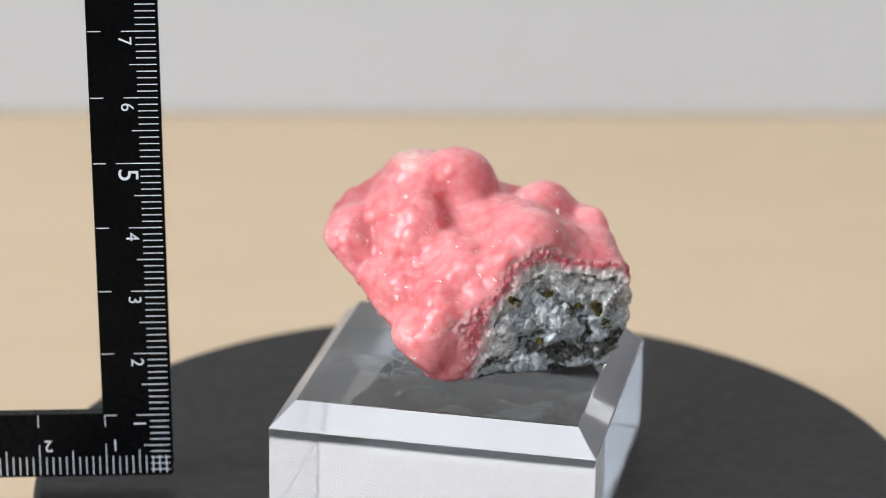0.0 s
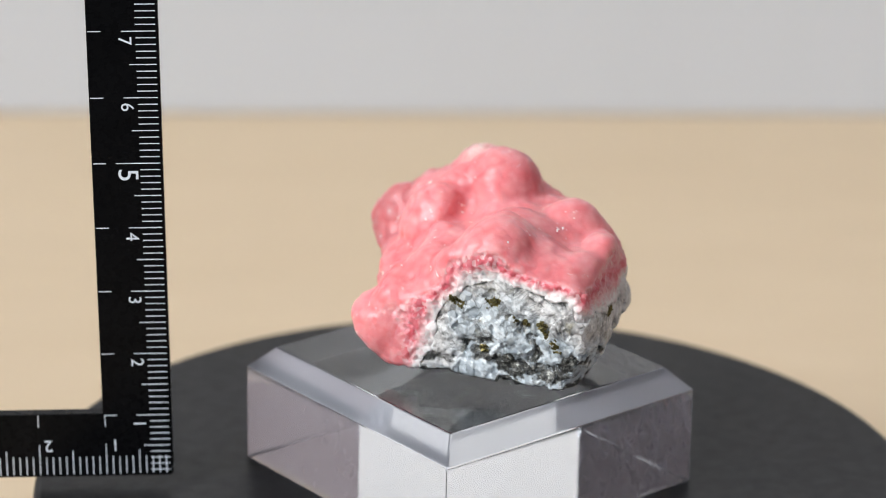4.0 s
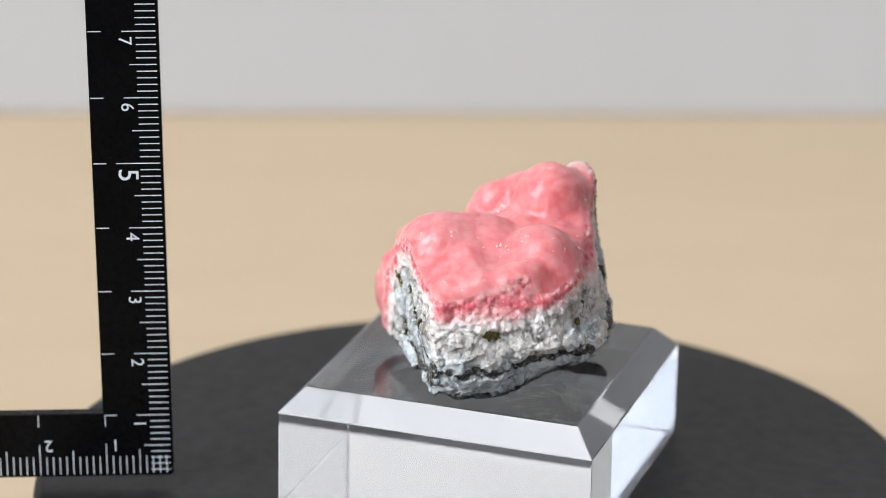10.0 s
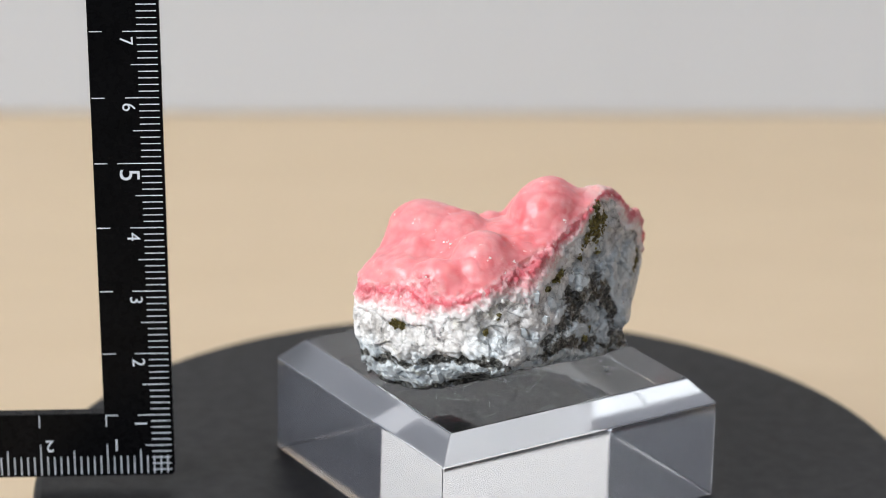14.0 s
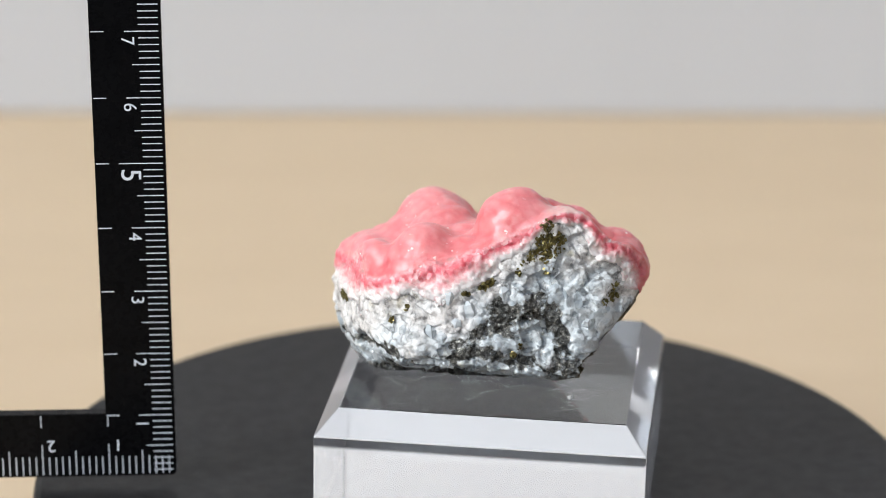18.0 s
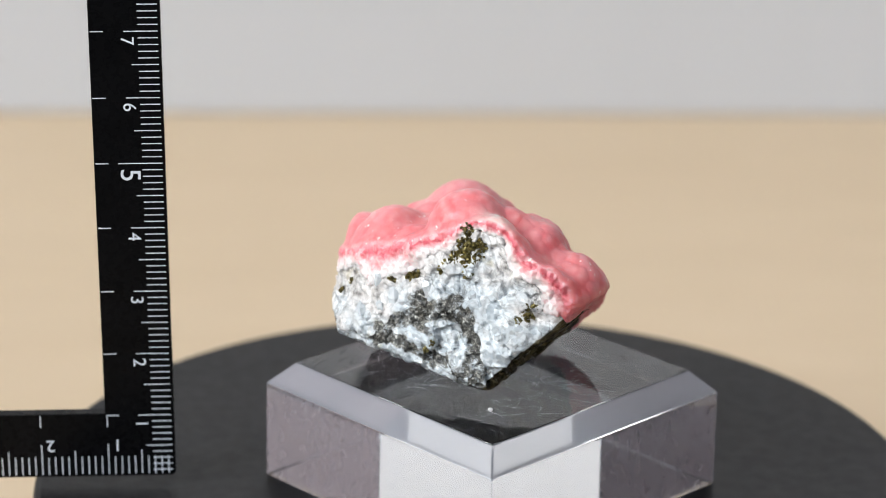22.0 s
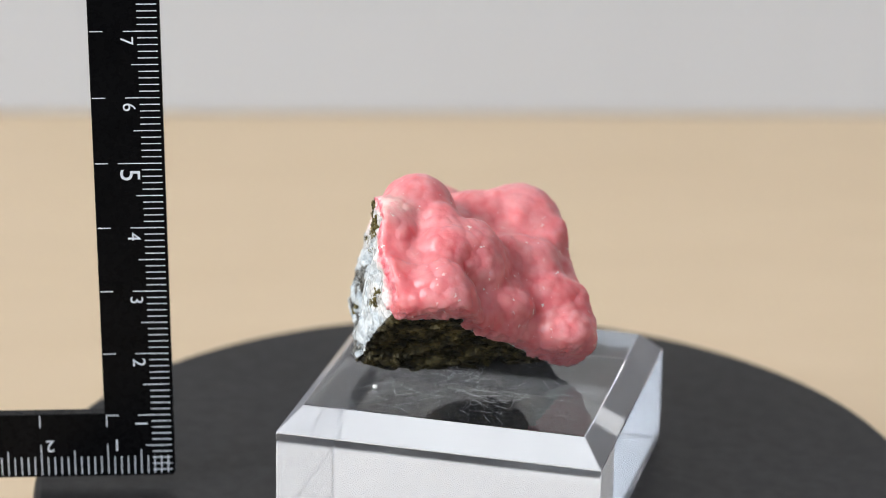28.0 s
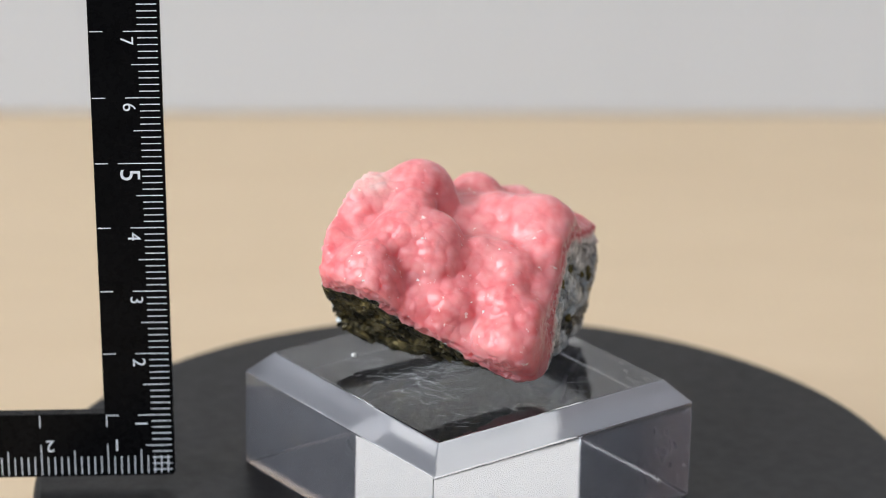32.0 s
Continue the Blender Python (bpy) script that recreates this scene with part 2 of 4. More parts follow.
SLATE = plain("slate_blue_paint", (0.30, 0.33, 0.38), 0.7, vary=0.04, scale=2.0)
CEILING = plain("white_ceiling_paint", (0.68, 0.68, 0.68), 0.8, vary=0.02, scale=2.0)
FLOOR = plain("dark_floor_vinyl", (0.10, 0.095, 0.09), 0.5, vary=0.1, scale=6.0)
DISC = plain("black_matt_plastic", (0.0065, 0.0065, 0.0075), 0.46, vary=0.15, scale=60.0, relief=0.0001, relief_scale=1800.0)
DISC.node_tree.nodes["Principled BSDF"].inputs["Specular IOR Level"].default_value = 0.22
RULER = plain("black_gloss_plastic", (0.0035, 0.0035, 0.004), 0.28, vary=0.2, scale=120.0)
RULER.node_tree.nodes["Principled BSDF"].inputs["Specular IOR Level"].default_value = 0.06
PRINT = plain("white_print", (0.70, 0.74, 0.80), 0.5, vary=0.06, scale=900.0)
FRAME = plain("white_window_paint", (0.78, 0.78, 0.77), 0.4, vary=0.03)
METAL = plain("grey_desk_metal", (0.30, 0.30, 0.31), 0.4, 0.6)
def crystal_material():
    m, nodes, links, bsdf = material("clear_grey_quartz")
    cloud = noise_tex(nodes, links, coords(nodes, links), 700.0, 4.0)
    links.new(ramp(nodes, links, cloud, (0.35, (0.62, 0.68, 0.72)), (0.65, (0.88, 0.91, 0.93))), bsdf.inputs["Base Color"])
    bsdf.inputs["Roughness"].default_value = 0.12
    bsdf.inputs["Transmission Weight"].default_value = 0.35
    bsdf.inputs["IOR"].default_value = 1.54
    return m


QUARTZ = crystal_material()
CHIP = plain("white_quartz_grain", (0.85, 0.85, 0.83), 0.4, vary=0.1, scale=900.0)
SCRATCH = plain("pale_scratch", (0.75, 0.77, 0.80), 0.45, vary=0.2, scale=300.0)


# ---- building helpers ----
def mesh_of(name, bm, mat, smooth=False):
    me = bpy.data.meshes.new(name)
    bm.normal_update()
    bm.to_mesh(me)
    bm.free()
    me.materials.append(mat)
    if smooth:
        for p in me.polygons:
            p.use_smooth = True
    return me


def part(name, bm, mat, parent=None, label="", smooth=False):
    ob = new(name, mesh_of(name, bm, mat, smooth))
    ob.parent = parent
    if label:
        ob["label"] = label
    return ob


def box(x0, y0, z0, x1, y1, z1, bevel=0.0, segments=2):
    bm = bmesh.new()
    bmesh.ops.create_cube(bm, size=1.0)
    bmesh.ops.scale(bm, vec=(x1 - x0, y1 - y0, z1 - z0), verts=bm.verts)
    bmesh.ops.translate(bm, vec=((x0 + x1) / 2, (y0 + y1) / 2, (z0 + z1) / 2), verts=bm.verts)
    if bevel:
        bmesh.ops.bevel(bm, geom=bm.edges[:], offset=bevel, segments=segments, profile=0.5, affect="EDGES")
    return bm


def lathe(profile, steps=160):
    """A solid of revolution about z from (radius, height) pairs, from the bottom's middle to the top's middle."""
    bm = bmesh.new()
    rings = []
    for r, z in profile:
        if r == 0:
            rings.append([bm.verts.new((0, 0, z))])
        else:
            rings.append([bm.verts.new((r * math.cos(a), r * math.sin(a), z)) for a in (2 * math.pi * i / steps for i in range(steps))])
    for a, b in zip(rings, rings[1:]):
        for i in range(steps):
            j = (i + 1) % steps
            if len(a) == 1:
                bm.faces.new((a[0], b[j], b[i]))
            elif len(b) == 1:
                bm.faces.new((a[i], a[j], b[0]))
            else:
                bm.faces.new((a[i], a[j], b[j], b[i]))
    return bm


# ---- the room ----
DESK_Z = -0.030
FLOOR_Z = DESK_Z - 0.74
BACK_Y = 0.340
X0, X1, Y0, TOP = -1.60, 2.20, -3.20, 2.25


def room():
    def wall(name, bm, label, mat=WALL, category="wall"):
        return tagged(part(name, bm, mat), label, category, kind="structure")

    wall("floor", box(X0, Y0, FLOOR_Z - 0.1, X1, BACK_Y, FLOOR_Z), "plain dark floor of a small room", FLOOR, "floor")
    wall("ceiling", box(X0, Y0, TOP, X1, BACK_Y, TOP + 0.1), "flat white painted ceiling", CEILING, "ceiling")
    wall("wall_north_1", box(X0 - 0.2, BACK_Y - 0.02, FLOOR_Z - 0.1, -0.42, BACK_Y + 0.15, TOP + 0.1), "unseen wall at the window end, made dark navy for the acrylic's refractions", NAVY)
    wall("wall_north_2", box(-0.42, BACK_Y, FLOOR_Z - 0.1, X1 + 0.2, BACK_Y + 0.15, TOP + 0.1), "mauve grey painted wall behind the desk", DIM_WALL)
    wall("wall_east_1", box(X1, -0.58, FLOOR_Z - 0.1, X1 + 0.2, BACK_Y, TOP + 0.1), "mauve grey painted wall of the room", DIM_WALL)
    wall("wall_east_2", box(X1 - 0.03, -1.50, FLOOR_Z - 0.1, X1 + 0.2, -0.58, TOP + 0.1), "unseen middle of the side wall, made dark navy for the acrylic's refractions", NAVY)
    wall("wall_east_3", box(X1 - 0.05, Y0, FLOOR_Z - 0.1, X1 + 0.2, -1.50, TOP + 0.1), "unseen end of the side wall, made slate blue to cut fill light", SLATE)

    def pierced(pieces):
        bm = bmesh.new()
        for args in pieces:
            piece = box(*args)
            me = bpy.data.meshes.new("tmp")
            piece.to_mesh(me)
            piece.free()
            bm.from_mesh(me)
            bpy.data.meshes.remove(me)
        return bm

    (ax, az, aw, ah), (bx, bz, bw, bh) = ADDED_SOUTH_WINDOWS
    low, high = FLOOR_Z - 0.1, TOP + 0.1
    wall("wall_south", pierced((
        (X0 - 0.2, Y0 - 0.15, low, ax - aw / 2, Y0, high), (ax + aw / 2, Y0 - 0.15, low, bx - bw / 2, Y0, high), (bx + bw / 2, Y0 - 0.15, low, X1 + 0.2, Y0, high),
        (ax - aw / 2, Y0 - 0.15, low, ax + aw / 2, Y0, az - ah / 2), (ax - aw / 2, Y0 - 0.15, az + ah / 2, ax + aw / 2, Y0, high),
        (bx - bw / 2, Y0 - 0.15, low, bx + bw / 2, Y0, bz - bh / 2), (bx - bw / 2, Y0 - 0.15, bz + bh / 2, bx + bw / 2, Y0, high))),
        "unseen slate blue wall with two added window openings", SLATE)
    for title, (cx, cz, w, h) in zip(("window_2", "window_4"), ADDED_SOUTH_WINDOWS):
        win = tagged(new(title), "white framed window behind the viewer, added unseen to brighten the acrylic", "window", kind="structure")
        for a in ((cx - w / 2, cz - h / 2, cx - w / 2 + 0.03, cz + h / 2), (cx + w / 2 - 0.03, cz - h / 2, cx + w / 2, cz + h / 2),
                  (cx - w / 2 + 0.03, cz - h / 2, cx + w / 2 - 0.03, cz - h / 2 + 0.03), (cx - w / 2 + 0.03, cz + h / 2 - 0.03, cx + w / 2 - 0.03, cz + h / 2)):
            part("window_frame", box(a[0], Y0 - 0.12, a[1], a[2], Y0 - 0.06, a[3], 0.004), FRAME, win)
    x, cy, cz, w, h = WINDOW
    x, sy, sz, sw, sh = ADDED_SIDE_WINDOW
    _, hy, hz, hw, hh = ADDED_HIGH_WINDOW
    wall("wall_west_2", pierced((
        (X0 - 0.2, hy + hw / 2, FLOOR_Z - 0.1, X0, BACK_Y - 0.02, TOP + 0.1),
        (X0 - 0.2, hy - hw / 2, FLOOR_Z - 0.1, X0, hy + hw / 2, hz - hh / 2), (X0 - 0.2, hy - hw / 2, hz + hh / 2, X0, hy + hw / 2, TOP + 0.1))),
        "mauve grey painted wall with a small added high window", DIM_WALL)
    wall("wall_west_1", pierced((
        (X0 - 0.2, Y0, FLOOR_Z - 0.1, X0, sy - sw / 2, TOP + 0.1), (X0 - 0.2, sy + sw / 2, FLOOR_Z - 0.1, X0, cy - w / 2, TOP + 0.1),
        (X0 - 0.2, sy - sw / 2, FLOOR_Z - 0.1, X0, sy + sw / 2, sz - sh / 2), (X0 - 0.2, sy - sw / 2, sz + sh / 2, X0, sy + sw / 2, TOP + 0.1),
        (X0 - 0.2, cy + w / 2, FLOOR_Z - 0.1, X0, hy - hw / 2, TOP + 0.1),
        (X0 - 0.2, cy - w / 2, FLOOR_Z - 0.1, X0, cy + w / 2, cz - h / 2), (X0 - 0.2, cy - w / 2, cz + h / 2, X0, cy + w / 2, TOP + 0.1))),
        "mauve grey painted wall with two window openings", DIM_WALL)
    board = wall("backdrop", box(-0.32, 0, 0, 0.34, 0.005, 0.62, 0.001), "matt white backdrop board standing on the desk", WALL, "backdrop")
    # unseen reflector, added above view to brighten what the acrylic refracts
    part("card", box(-0.26, -0.0016, 0.085, 0.34, -0.0004, 0.62), REFLECTOR_CARD, board, "bright white reflector added to the board above view")
    board.matrix_world = pose(0, 0.289, DESK_Z, 0, 0, 3.6)
    for title, label, (x, cy, cz, w, h) in (("window_1", "white framed window that lets in daylight", WINDOW), ("window_3", "smaller white framed window in the same wall, added unseen to brighten the acrylic", ADDED_SIDE_WINDOW), ("window_5", "small white framed window near the ceiling, added unseen to brighten the acrylic rim", ADDED_HIGH_WINDOW)):
        win = tagged(new(title), label, "window", kind="structure")
        for a in ((cy - w / 2, cz - h / 2, cy - w / 2 + 0.03, cz + h / 2), (cy + w / 2 - 0.03, cz - h / 2, cy + w / 2, cz + h / 2),
                  (cy - w / 2 + 0.03, cz - h / 2, cy + w / 2 - 0.03, cz - h / 2 + 0.03), (cy - w / 2 + 0.03, cz + h / 2 - 0.03, cy + w / 2 - 0.03, cz + h / 2)):
            part("window_frame", box(X0 - 0.15, a[0], a[1], X0 - 0.09, a[2], a[3], 0.004), FRAME, win)
        part("window_sill", box(X0 - 0.09, cy - w / 2 - 0.03, cz - h / 2 - 0.02, X0 + 0.04, cy + w / 2 + 0.03, cz - h / 2 + 0.002, 0.004), FRAME, win)


def desk():
    d = tagged(new("desk"), "pale wood laminate desk pushed against the wall", "desk")
    d.location = (0.2, 0.06, FLOOR_Z)
    x0, x1, y0, y1, h = -1.0, 1.0, -0.235, 0.278, DESK_Z - FLOOR_Z
    part("desktop", box(x0, y0, h - 0.03, x1, y1, h, 0.003), WOOD, d)
    for x in (x0 + 0.06, x1 - 0.06):
        for y in (y0 + 0.06, y1 - 0.06):
            part("leg", box(x - 0.02, y - 0.02, 0, x + 0.02, y + 0.02, h - 0.03, 0.002), METAL, d)


def turntable():
    t = tagged(new("turntable"), "black matt display turntable on the wooden desk", "turntable")
    t.location = (0, 0, DESK_Z)
    h = -DESK_Z
    part("base", lathe([(0, 0), (0.052, 0), (0.0545, 0.002), (0.0545, 0.016), (0.053, 0.018), (0, 0.018)]), DISC, t, smooth=False)
    disc = part("disc", lathe([(0, 0.0185), (0.066, 0.0185), (0.0695, 0.0205), (0.0700, 0.022), (0.0700, h - 0.0012), (0.0696, h - 0.0004), (0.0688, h), (0, h)], 240), DISC, t)
    return t, disc


# ---- acrylic block ----
BLOCK_AT, BLOCK_TURN = (-0.258 * CM, 0.040 * CM), radians(-10.5)
B_HALF, B_TOP_HALF, B_SHOULDER, B_TOP = 2.5 * CM, 2.166 * CM, 1.58 * CM, 1.933 * CM


def scratches():
    """Hair-fine raised marks on the top of the block."""
    rng = random.Random(11)
    bm = bmesh.new()
    nests = [(rng.uniform(-1.5, 1.5), rng.uniform(-1.5, 1.5)) for _ in range(7)]
    for k in range(260):
        nx, ny = nests[k % 7] if k % 3 else (rng.uniform(-1.9, 1.9), rng.uniform(-1.9, 1.9))
        x, y = nx + rng.gauss(0, 0.28), ny + rng.gauss(0, 0.28)
        a, bend, wide = rng.uniform(0, 6.283), rng.gauss(0, 0.22), rng.uniform(0.0008, 0.0021)
        n = rng.randint(3, 9)
        last = None
        for i in range(n):
            if max(abs(x), abs(y)) > 2.1:
                break
            sx, sy = -math.sin(a) * wide, math.cos(a) * wide
            taper = 0.25 + 0.75 * math.sin(math.pi * (i + 0.5) / n)
            cosb, sinb = math.cos(BLOCK_TURN), math.sin(BLOCK_TURN)
            at = lambda u, w, h: bm.verts.new(((u * cosb - w * sinb) * CM + BLOCK_AT[0], (u * sinb + w * cosb) * CM + BLOCK_AT[1], B_TOP + h))
            now = (at(x - sx * taper, y - sy * taper, 0.000002), at(x, y, 0.000018), at(x + sx * taper, y + sy * taper, 0.000002))
            if last:
                bm.faces.new((last[0], now[0], now[1], last[1]))
                bm.faces.new((last[1], now[1], now[2], last[2]))
            last = now
            x, y, a = x + 0.05 * math.cos(a), y + 0.05 * math.sin(a), a + bend * 0.25
    return bm


def chip():
    bm = bmesh.new()
    bmesh.ops.create_icosphere(bm, subdivisions=2, radius=0.038 * CM)
    rng = random.Random(3)
    for v in bm.verts:
        v.co *= rng.uniform(0.75, 1.15)
    bmesh.ops.translate(bm, vec=(-1.25 * CM, 1.54 * CM, B_TOP + 0.00028), verts=bm.verts)
    return tagged(part("quartz_chip", bm, CHIP), "tiny white quartz chip lying on the clear acrylic", "mineral chip")


def acrylic_block():
    bm = bmesh.new()
    rings = []
    for half, z in ((B_HALF, 0.0001), (B_HALF, B_SHOULDER), (B_TOP_HALF, B_TOP)):
        rings.append([bm.verts.new((sx * half, sy * half, z)) for sx, sy in ((-1, -1), (1, -1), (1, 1), (-1, 1))])
    bm.faces.new(rings[0][::-1])
    bm.faces.new(rings[2])
    for a, b in zip(rings, rings[1:]):
        for i in range(4):
            bm.faces.new((a[i], a[(i + 1) % 4], b[(i + 1) % 4], b[i]))
    bmesh.ops.bevel(bm, geom=bm.edges[:], offset=0.00022, segments=2, profile=0.5, affect="EDGES")
    bmesh.ops.rotate(bm, cent=(0, 0, 0), matrix=Matrix.Rotation(BLOCK_TURN, 3, "Z"), verts=bm.verts)
    bmesh.ops.translate(bm, vec=(*BLOCK_AT, 0), verts=bm.verts)
    block = part("acrylic_block", bm, ACRYLIC)
    block.data.materials.append(ACRYLIC_EDGE)
    block.data.materials.append(ACRYLIC_RIM)
    for p in block.data.polygons:
        p.material_index = 0 if abs(p.normal.z) > 0.95 else (2 if p.normal.z > 0.3 else 1)
    scratch = part("scratch", scratches(), SCRATCH, block, "fine pale scratches")
    scratch["kind"] = "stuff"
    return tagged(block, "clear acrylic cube-cut display stand with sloping rim, on the turntable", "display block")


# ---- the mineral ----
# Broken faces of the matrix: outward normal and distance from the turntable's centre, in cm.
FACES = np.array([
    (0.43, -0.90, -0.04, 1.19), (0.74, -0.67, -0.00, 2.00), (0.97, 0.24, 0.09, 2.42), (0.90, 0.15, -0.40, 0.89),
    (0.69, 0.69, 0.20, 2.89), (-0.14, 0.98, 0.17, 2.42), (0.09, 0.45, -0.89, -1.41), (-0.62, 0.78, -0.11, 2.02),
    (-0.73, -0.10, -0.68, -0.79), (-0.53, -0.08, -0.85, -1.22), (0.22, -0.60, -0.77, -0.79), (-0.04, -0.06, -1.00, -2.13),
    (0.75, 0.41, -0.52, 0.44), (0.18, 0.85, 0.50, 3.63), (-0.51, 0.86, 0.07, 2.50), (0.24, 0.95, -0.20, 1.81)])
# The crust's broad slopes, and its lobes (centre and radius) on the low, middle and high side.
SLOPES = np.array([
    (-0.89, -0.13, 0.43, 3.73), (-0.56, -0.73, 0.39, 2.54), (-0.36, -0.92, 0.17, 2.40), (-0.30, -0.44, 0.85, 3.67),
    (0.29, -0.04, 0.96, 4.32), (0.70, 0.21, 0.68, 4.22), (-0.02, -0.23, 0.97, 4.60), (0.30, 0.62, 0.73, 4.46)])
# Thickness of the crust: constant, x, y, z, xx, yy, zz, xy, xz, yz, with z from 3.5 cm.
THICKNESS = np.array([0.374, 0.035, 0.11, -0.265, -0.049, -0.038, -0.042, -0.068, -0.051, -0.007])
WEST_LOBES = [
    (-2.09, 0.81, 3.85, 0.18), (-2.07, 0.33, 3.52, 0.33), (-1.92, 0.46, 3.87, 0.44), (-1.55, 1.15, 4.08, 0.20),
    (-1.49, 0.12, 4.07, 0.19), (-1.32, 0.45, 4.20, 0.40), (-1.24, 0.09, 4.00, 0.41), (-1.21, -0.51, 3.32, 0.25),
    (-1.11, 1.62, 4.31, 0.68), (-1.01, 1.27, 4.64, 0.28), (-0.99, -1.32, 2.83, 0.33), (-0.98, 0.07, 3.73, 0.43)]
MIDDLE_LOBES = [
    (-0.95, 0.62, 4.52, 0.32), (-0.94, 0.08, 4.29, 0.29), (-0.67, -1.40, 2.72, 0.33), (-0.64, -1.03, 3.36, 0.31),
    (-0.56, -1.30, 3.11, 0.36), (-0.46, -2.00, 2.69, 0.49), (-0.44, 0.99, 4.57, 0.53), (-0.23, -0.78, 3.72, 0.30),
    (-0.15, -0.36, 3.73, 0.35), (0.49, -1.01, 3.88, 0.32), (0.62, -0.68, 3.98, 0.54), (0.63, -0.00, 4.17, 0.35)]
EAST_LOBES = [
    (0.68, 0.26, 4.10, 0.35), (0.73, -0.40, 4.13, 0.40), (0.87, -0.65, 4.11, 0.42), (0.88, 1.23, 3.95, 0.30),
    (0.99, 1.01, 4.02, 0.51), (1.00, 0.42, 4.07, 0.31), (1.10, -0.04, 4.00, 0.31), (1.30, 0.45, 3.84, 0.30),
    (1.35, -0.25, 3.86, 0.25), (1.63, 0.86, 3.96, 0.26), (1.73, 0.06, 3.66, 0.25), (2.01, -0.52, 3.51, 0.30)]
# Smaller round knobs that sit on the lobes, by the side of the specimen on which they grow.
FAR_WEST_KNOBS = [
    (-2.24, 0.91, 3.82, 0.13), (-2.23, 0.60, 3.74, 0.16), (-2.16, 0.38, 3.74, 0.24), (-2.15, 0.64, 3.86, 0.22), (-2.15, 1.07, 3.93, 0.16),
    (-1.96, 0.43, 3.91, 0.40), (-1.87, 1.18, 4.10, 0.18), (-1.65, 0.89, 4.08, 0.13), (-1.53, 0.04, 4.10, 0.16), (-1.45, 0.68, 4.18, 0.22),
    (-1.40, 0.55, 4.41, 0.19), (-1.40, -0.04, 3.42, 0.31), (-1.40, 1.21, 4.48, 0.18), (-1.37, 0.45, 4.27, 0.33)]
WEST_KNOBS = [
    (-1.35, -0.43, 3.30, 0.22), (-1.29, 0.11, 4.23, 0.24), (-1.26, 0.05, 4.04, 0.38), (-1.13, 1.24, 4.64, 0.27), (-1.08, -0.42, 3.31, 0.35),
    (-1.01, -1.32, 2.87, 0.31), (-0.96, 0.62, 4.52, 0.33), (-0.94, 0.14, 4.37, 0.24), (-0.94, -0.22, 3.72, 0.22), (-0.84, 0.01, 4.33, 0.19),
    (-0.80, -1.49, 2.77, 0.27), (-0.71, -0.73, 3.46, 0.20), (-0.70, -1.08, 3.46, 0.22), (-0.62, -1.34, 3.12, 0.31)]
MIDDLE_KNOBS = [
    (-0.52, 0.95, 4.67, 0.42), (-0.39, -0.28, 3.80, 0.27), (-0.28, 0.64, 4.53, 0.19), (-0.25, -0.86, 3.77, 0.24), (-0.14, -1.28, 3.22, 0.27),
    (-0.11, 0.92, 4.78, 0.16), (-0.11, 1.22, 4.61, 0.15), (-0.06, 1.06, 4.65, 0.16), (0.31, -0.58, 4.17, 0.20), (0.36, -1.02, 3.98, 0.22),
    (0.44, -0.01, 4.10, 0.31), (0.50, 0.24, 4.25, 0.22), (0.53, -0.78, 4.14, 0.36), (0.76, -0.56, 4.06, 0.54)]
EAST_KNOBS = [
    (0.90, 0.93, 4.13, 0.38), (1.04, 0.35, 4.16, 0.24), (1.10, 0.86, 4.21, 0.30), (1.15, 1.06, 4.30, 0.22), (1.19, 0.59, 4.12, 0.16),
    (1.28, -0.04, 4.10, 0.14), (1.30, 1.03, 4.08, 0.27), (1.61, 0.84, 4.07, 0.19), (1.66, 0.04, 3.88, 0.15), (1.70, 0.71, 3.96, 0.15),
    (1.73, -0.22, 3.83, 0.16), (1.78, 0.23, 3.86, 0.12), (1.80, -0.02, 3.85, 0.14)]
BROAD_DROP = 0.018     # the broad form lies this far below the nodules
LOBES = np.array(WEST_LOBES + MIDDLE_LOBES + EAST_LOBES + FAR_WEST_KNOBS + WEST_KNOBS + MIDDLE_KNOBS + EAST_KNOBS)
# Round nodules of the crust that can be told apart (centre and radius, cm).
NODULES_A = [
    (-2.34, 0.81, 3.80, 0.13), (-2.29, 0.65, 3.61, 0.20), (-2.29, 0.79, 3.90, 0.13), (-2.25, 0.98, 3.95, 0.13), (-2.18, 0.28, 3.64, 0.22),
    (-2.23, 1.17, 4.04, 0.12), (-2.20, 1.04, 3.98, 0.18), (-2.14, 0.28, 3.56, 0.27), (-2.11, 1.23, 4.18, 0.11), (-2.07, 1.27, 4.24, 0.10),
    (-2.03, 0.47, 3.89, 0.33), (-1.98, 0.99, 4.11, 0.13), (-1.94, 0.09, 3.42, 0.21), (-1.88, 0.27, 3.58, 0.25), (-1.80, 0.83, 4.16, 0.10),
    (-1.68, -0.14, 3.34, 0.19), (-1.48, 0.62, 4.10, 0.33), (-1.60, 1.17, 4.22, 0.24), (-1.59, -0.09, 3.40, 0.23), (-1.59, 1.23, 4.43, 0.12),
    (-1.53, 1.04, 4.20, 0.17), (-1.52, -0.44, 3.00, 0.21), (-1.34, -0.08, 3.37, 0.37), (-1.41, 0.37, 4.34, 0.23)]
